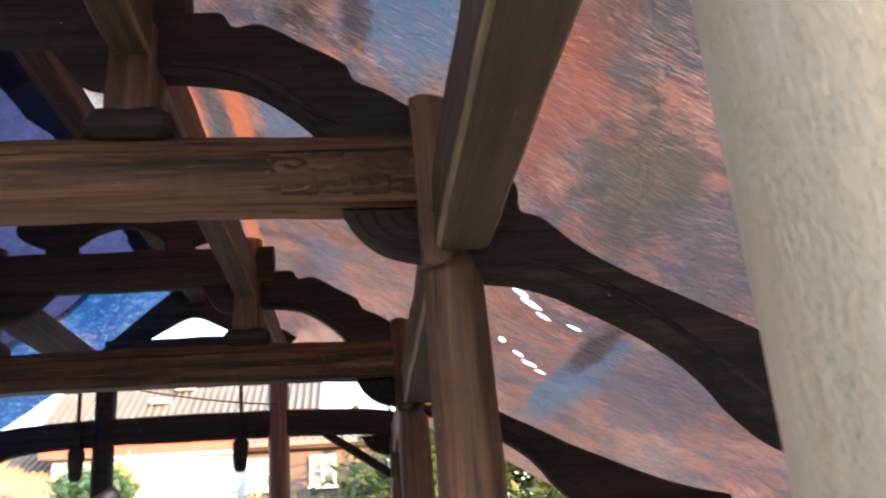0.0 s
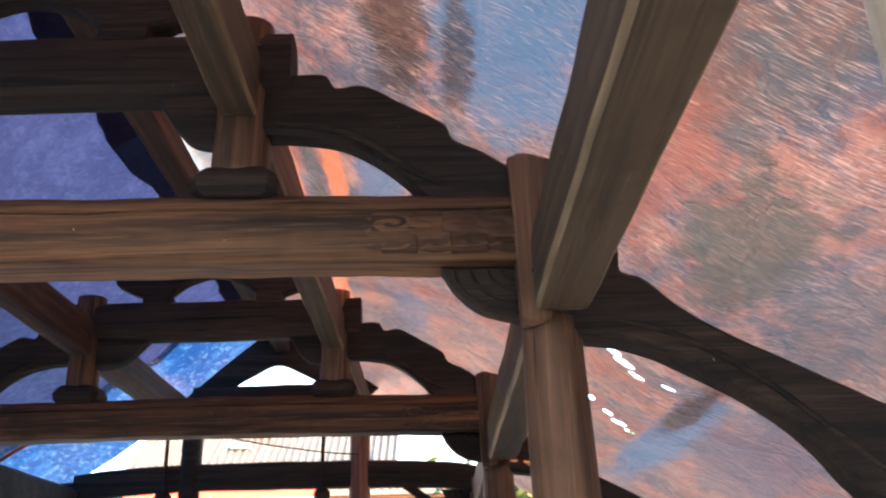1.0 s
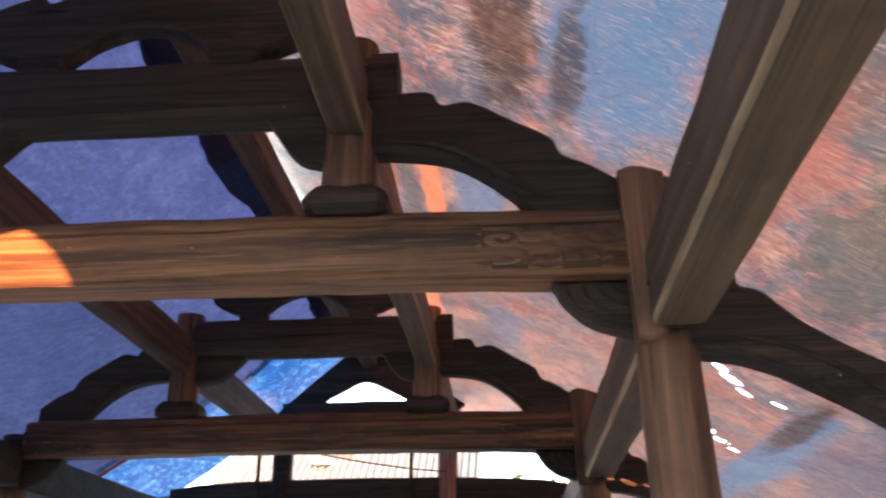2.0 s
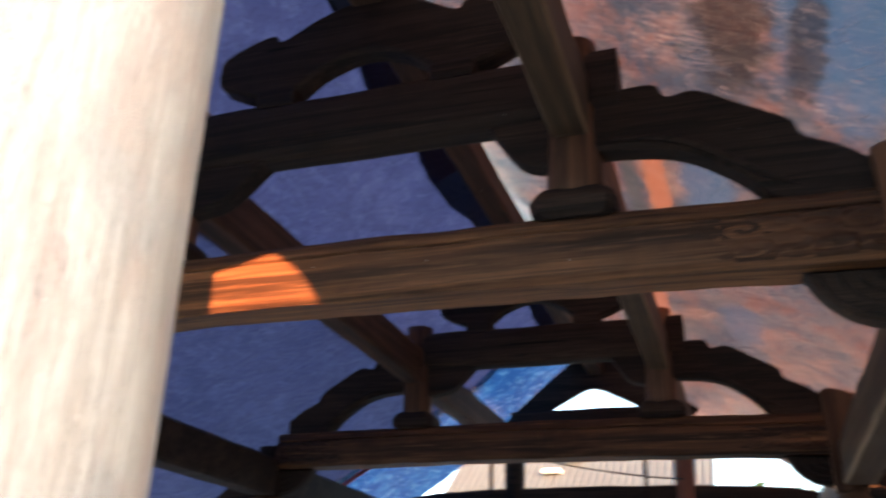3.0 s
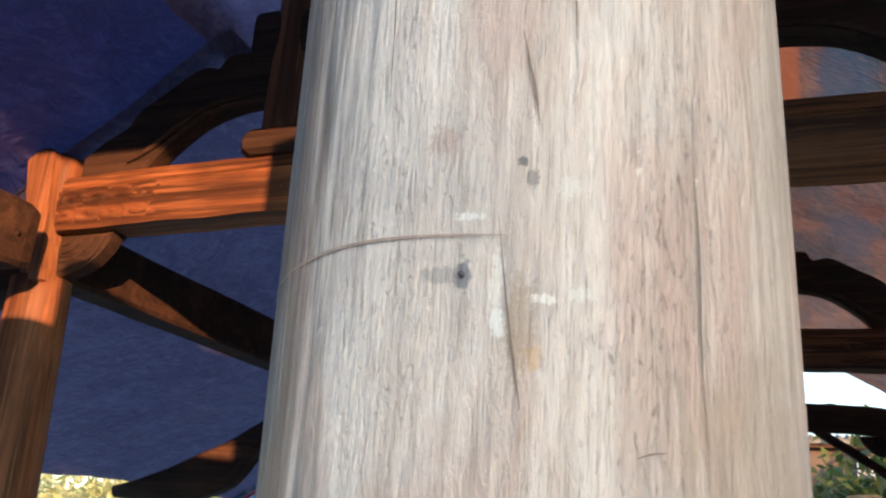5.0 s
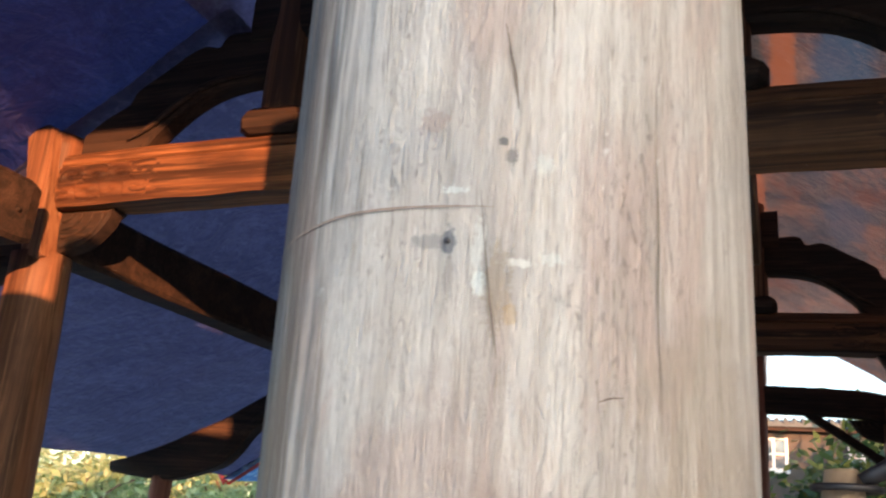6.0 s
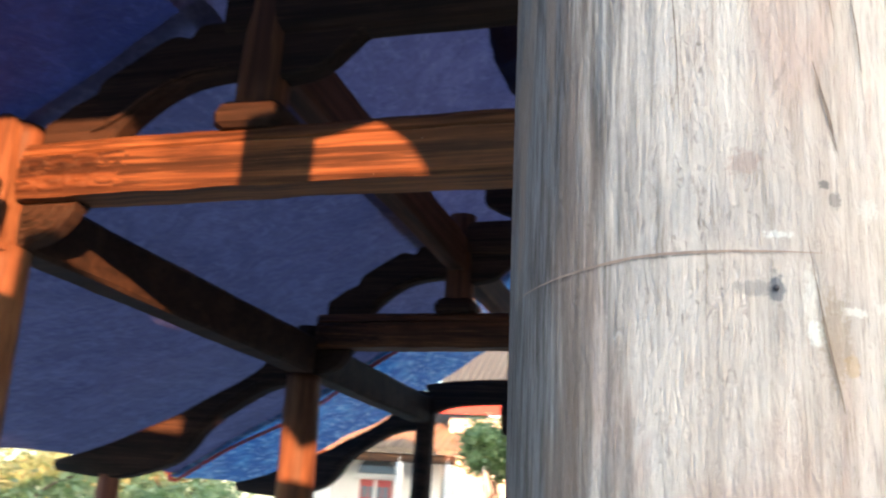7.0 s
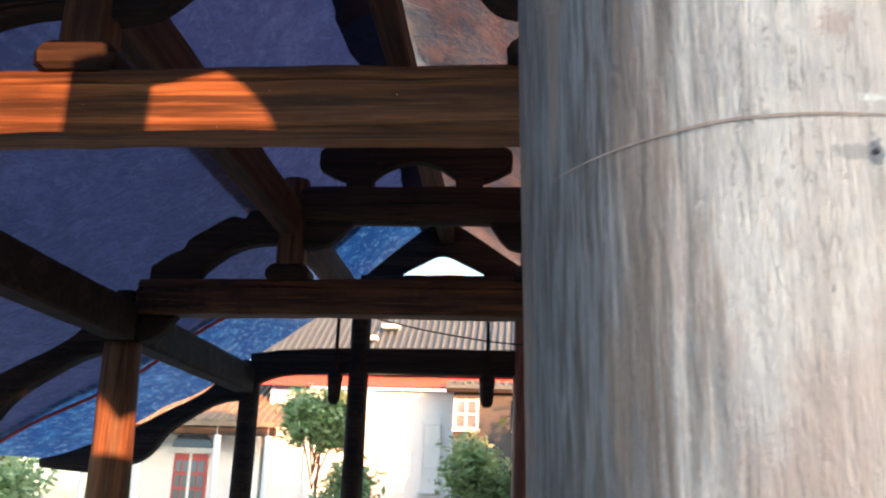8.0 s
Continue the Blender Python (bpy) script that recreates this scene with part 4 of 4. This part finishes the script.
part("tail", tube([hem[-1], (hem[-1][0] - 0.1, 11.5, 2.05), (hem[-1][0] + 0.05, 11.45, 1.88)], 0.025, 14, 6, 0.6), ribbon_red, hm, "loose end")

# pole with its clamp, leaning beyond the gable column
pl = thing("timber_pole", (-0.85, 2.0, -0.02), "pale bare pole with a rounded top and a steel clamp", "pole")
part("shaft", log((-0.80, 2.0, -0.02), (-0.852, 2.0, 1.715), 0.064, 0.058, 22, 16, 2, 1, 0.010, 0.35), wood_tan, pl, "", True)
part("clamp", tube([(-0.84 + 0.075 * math.cos(a), 2.0 + 0.075 * math.sin(a), 1.67) for a in np.linspace(0, 6.2, 12)], 0.009, 24, 6), iron, pl, "steel ring clamp", True)
part("pipe", log((-0.81, 1.96, 1.685), (-0.62, 1.94, 1.80), 0.019, 0.019, 14, 6, 2, 1, 0.0), iron, pl, "grey steel pipe stub", True)


# ---------------------------------------------------------------- beyond the hall
def tile_roof(parent, x0, x1, ya, za, yb, zb, mat, step=0.22):
    """A slope of half-round tile rows over a deck, from eave (a) to ridge (b)."""
    bm = bmesh.new()
    vs = [bm.verts.new(p) for p in ((x0, ya, za), (x1, ya, za), (x1, yb, zb), (x0, yb, zb), (x0, ya, za - 0.12), (x1, ya, za - 0.12), (x1, yb, zb - 0.12), (x0, yb, zb - 0.12))]
    for f in ((0, 1, 2, 3), (4, 5, 6, 7), (0, 1, 5, 4), (1, 2, 6, 5), (2, 3, 7, 6), (3, 0, 4, 7)):
        bm.faces.new([vs[k] for k in f])
    deck = part("roof", bm, mat, parent)
    first = part("roof_ridge", log((x0 + 0.1, ya - 0.05, za + 0.02), (x0 + 0.1, yb, zb + 0.02), 0.055, 0.055, 8, 22, 2, 1, 0.014), mat, deck)
    k = 1
    while x0 + 0.1 + k * step < x1:
        row = new("roof_ridge", first.data)
        row.parent, row.location = deck, (k * step, 0, 0)
        k += 1
    return deck


def window_of(parent, x, y, z, w, h, frame_mat, n=2, m=3, fill=None):
    wi = part("window", box(x - w / 2, x + w / 2, y - 0.06, y + 0.02, z, z + h, 0.0), fill or pane_mat, parent)
    part("sill", box(x - w / 2 - 0.08, x + w / 2 + 0.08, y - 0.16, y, z - 0.1, z - 0.02, 0.01), frame_mat, wi)
    for i in range(n + 1):
        xx = x - w / 2 + w * i / n
        part("frame", box(xx - 0.04, xx + 0.04, y - 0.1, y + 0.0, z - 0.02, z + h + 0.04, 0.008), frame_mat, wi)
    for j in range(m + 1):
        zz = z + h * j / m
        part("frame", box(x - w / 2, x + w / 2, y - 0.09, y - 0.004, zz - 0.025, zz + 0.025, 0.006), frame_mat, wi)
    return wi


hall = thing("opposite_hall", (-5, 28, -0.46), "cream walled hall with grey tiled roof and red fascia", "house")
part("wall", box(-9.0, -1.5, 26.3, 32, -0.46, 4.8, 0.03), plaster, hall)
part("fascia", box(-9.2, -1.4, 25.75, 25.95, 4.82, 5.28, 0.02), red_paint, hall, "red painted fascia")
tile_roof(hall, -9.4, -1.35, 25.5, 5.28, 31.0, 9.2, roof_tile)
for x, w in ((-7.6, 0.3), (-5.9, 0.3), (-3.0, 0.3)):
    part("pilaster", box(x - w / 2, x + w / 2, 26.1, 26.32, -0.46, 4.8, 0.02), plaster, hall)
for x in (-4.0, -2.3):
    window_of(hall, x, 26.28, 1.9, 0.5, 1.9, white_paint, 1, 3, plaster)
for x, y, z in ((-6.15, 27.0, 6.45), (-5.55, 27.6, 6.95)):
    part("roof_light", box(x - 0.28, x + 0.28, y - 0.25, y + 0.2, z - 0.02, z + 0.12, 0.02), white_paint, hall, "pale glazed roof tile")

house = thing("side_house", (-10.5, 28, -0.46), "cream house with red panelled door and brown veranda roof", "house")
part("wall", box(-14.2, -9.2, 26.4, 31, -0.46, 4.0, 0.03), plaster, house)
tile_roof(house, -14.6, -8.2, 24.9, 3.62, 29.0, 5.6, veranda_tile)
door = part("door", box(-11.8, -10.75, 26.30, 26.38, -0.46, 2.75, 0.01), red_paint, house, "red double door with small panes")
for x in (-11.52, -11.03):
    for z in (1.35, 1.78, 2.21):
        for dx in (-0.11, 0.11):
            part("pane", box(x + dx - 0.085, x + dx + 0.085, 26.27, 26.31, z, z + 0.34, 0.006), pane_mat, door)
part("door_post", box(-11.32, -11.23, 26.26, 26.32, -0.46, 2.75, 0.008), white_paint, door)
part("lintel", box(-12.0, -10.55, 26.24, 26.39, 2.77, 2.93, 0.01), white_paint, house)
fan = [(-11.275 + 0.62 * math.cos(a), 2.95 + 0.52 * math.sin(a)) for a in np.linspace(0, math.pi, 15)]
part("fanlight", slab(fan, [(x, 2.94) for x, z in fan], 26.28, 26.38, 15, 0.006, 0.0), pane_mat, house, "half-round fanlight")
for x in (-14.0, -12.4, -10.1, -8.6):
    part("post", log((x, 25.1, -0.46), (x, 25.1, 3.5), 0.11, 0.10, 14, 8), white_paint, house, "pale veranda post", True)
part("veranda_beam", box(-14.3, -8.4, 25.0, 25.2, 3.25, 3.5, 0.02), wood_x, house)

brick_house = thing("brick_house", (-0.3, 26, -0.46), "dark grey brick house with small white windows", "house")
part("wall", box(-3.2, 2.8, 24.2, 25.4, -0.46, 4.55, 0.02), brick_mat, brick_house)
part("eave_board", box(-3.4, 3.0, 23.9, 24.15, 4.5, 4.68, 0.02), wood_dark, brick_house)
tile_roof(brick_house, -3.4, 3.0, 23.85, 4.72, 25.6, 5.0, roof_tile)
for x in (-2.85, -1.2, 0.9):
    window_of(brick_house, x, 24.18, 3.55, 0.62, 0.75, white_paint, 2, 2)


def tree(x, y, h, r, mat, label, seed, z0=-0.46, low=0.35, count=5200, size=0.11, name="tree"):
    rnd = random.Random(seed)
    t = thing(name, (x, y, z0), label, name, "trees and bushes")
    bits = [log((x, y, z0), (x + 0.15, y, z0 + h * 0.7), 0.05 * r + 0.03, 0.03, 10, 10, 2, 1, 0.03)]
    tips = []
    for k in range(11):
        a = rnd.uniform(0, 6.28)
        zz = z0 + h * rnd.uniform(low * 0.8, 0.66)
        q = (x + math.cos(a) * r * rnd.uniform(0.3, 0.8), y + math.sin(a) * r * rnd.uniform(0.3, 0.8), z0 + h * rnd.uniform(low + 0.1, 0.95))
        bits.append(tube([(x, y, zz), ((x + q[0]) / 2, (y + q[1]) / 2, (zz + q[2]) / 2 + 0.15), q], 0.012 * r + 0.012, 8, 6))
        tips.append(Vector(q))
    part("trunk", join(bits), bark, t)
    co, fa = [], []
    for k in range(count):
        c = rnd.choice(tips)
        rr = r * 0.42
        p = c + Vector((rnd.gauss(0, rr * 0.55), rnd.gauss(0, rr * 0.55), rnd.gauss(0, rr * 0.45)))
        p.z = max(p.z, z0 + h * low * 0.6)
        d = Vector((rnd.uniform(-1, 1), rnd.uniform(-1, 1), rnd.uniform(-0.6, 0.8))).normalized()
        e = d.cross(Vector((rnd.uniform(-1, 1), rnd.uniform(-1, 1), 1))).normalized()
        s_ = size * rnd.uniform(0.6, 1.3)
        b = len(co)
        co += [p - d * s_, p + e * s_ * 0.45, p + d * s_, p - e * s_ * 0.45]
        fa.append((b, b + 1, b + 2, b + 3))
    me = bpy.data.meshes.new("crown")
    me.from_pydata(co, [], fa)
    me.materials.append(mat)
    for v in me.vertices:
        v.co -= Vector((x, y, z0))
    cr = new("crown", me)
    cr.parent = t
    return t


tree(-6.3, 21.0, 4.6, 0.85, leaf_green, "young green tree in the courtyard", 3, low=0.6)
tree(-5.0, 19.5, 2.6, 1.0, leaf_green, "rounded green bush in the courtyard", 4, low=0.2, name="bush")
tree(-2.0, 19.6, 3.2, 1.1, leaf_green, "tall green bush in the courtyard", 5, low=0.2, name="bush")
tree(0.4, 19.0, 3.6, 1.7, leaf_dark, "dark green bush beside the brick house", 6, low=0.15, count=7000, name="bush")
tree(2.7, 18.5, 6.4, 3.0, leaf_dark, "dense dark green tree beside the hall", 7, low=0.2, count=9000, size=0.15)
for k, (x, y, h, r) in enumerate(((-15.5, 16, 3.0, 1.6), (-18.5, 19, 3.5, 1.9), (-20.5, 15, 3.3, 1.9), (-23, 20, 4.4, 2.4), (-17, 24, 3.8, 2.0), (-25, 14, 4.2, 2.2), (-14.2, 20.5, 2.6, 1.4), (-20, 25, 4.2, 2.4))):
    tree(x, y, h * 0.88, r, leaf_green, "leafy green garden tree with slender trunk", 20 + k, low=0.3, count=2300, size=0.15)
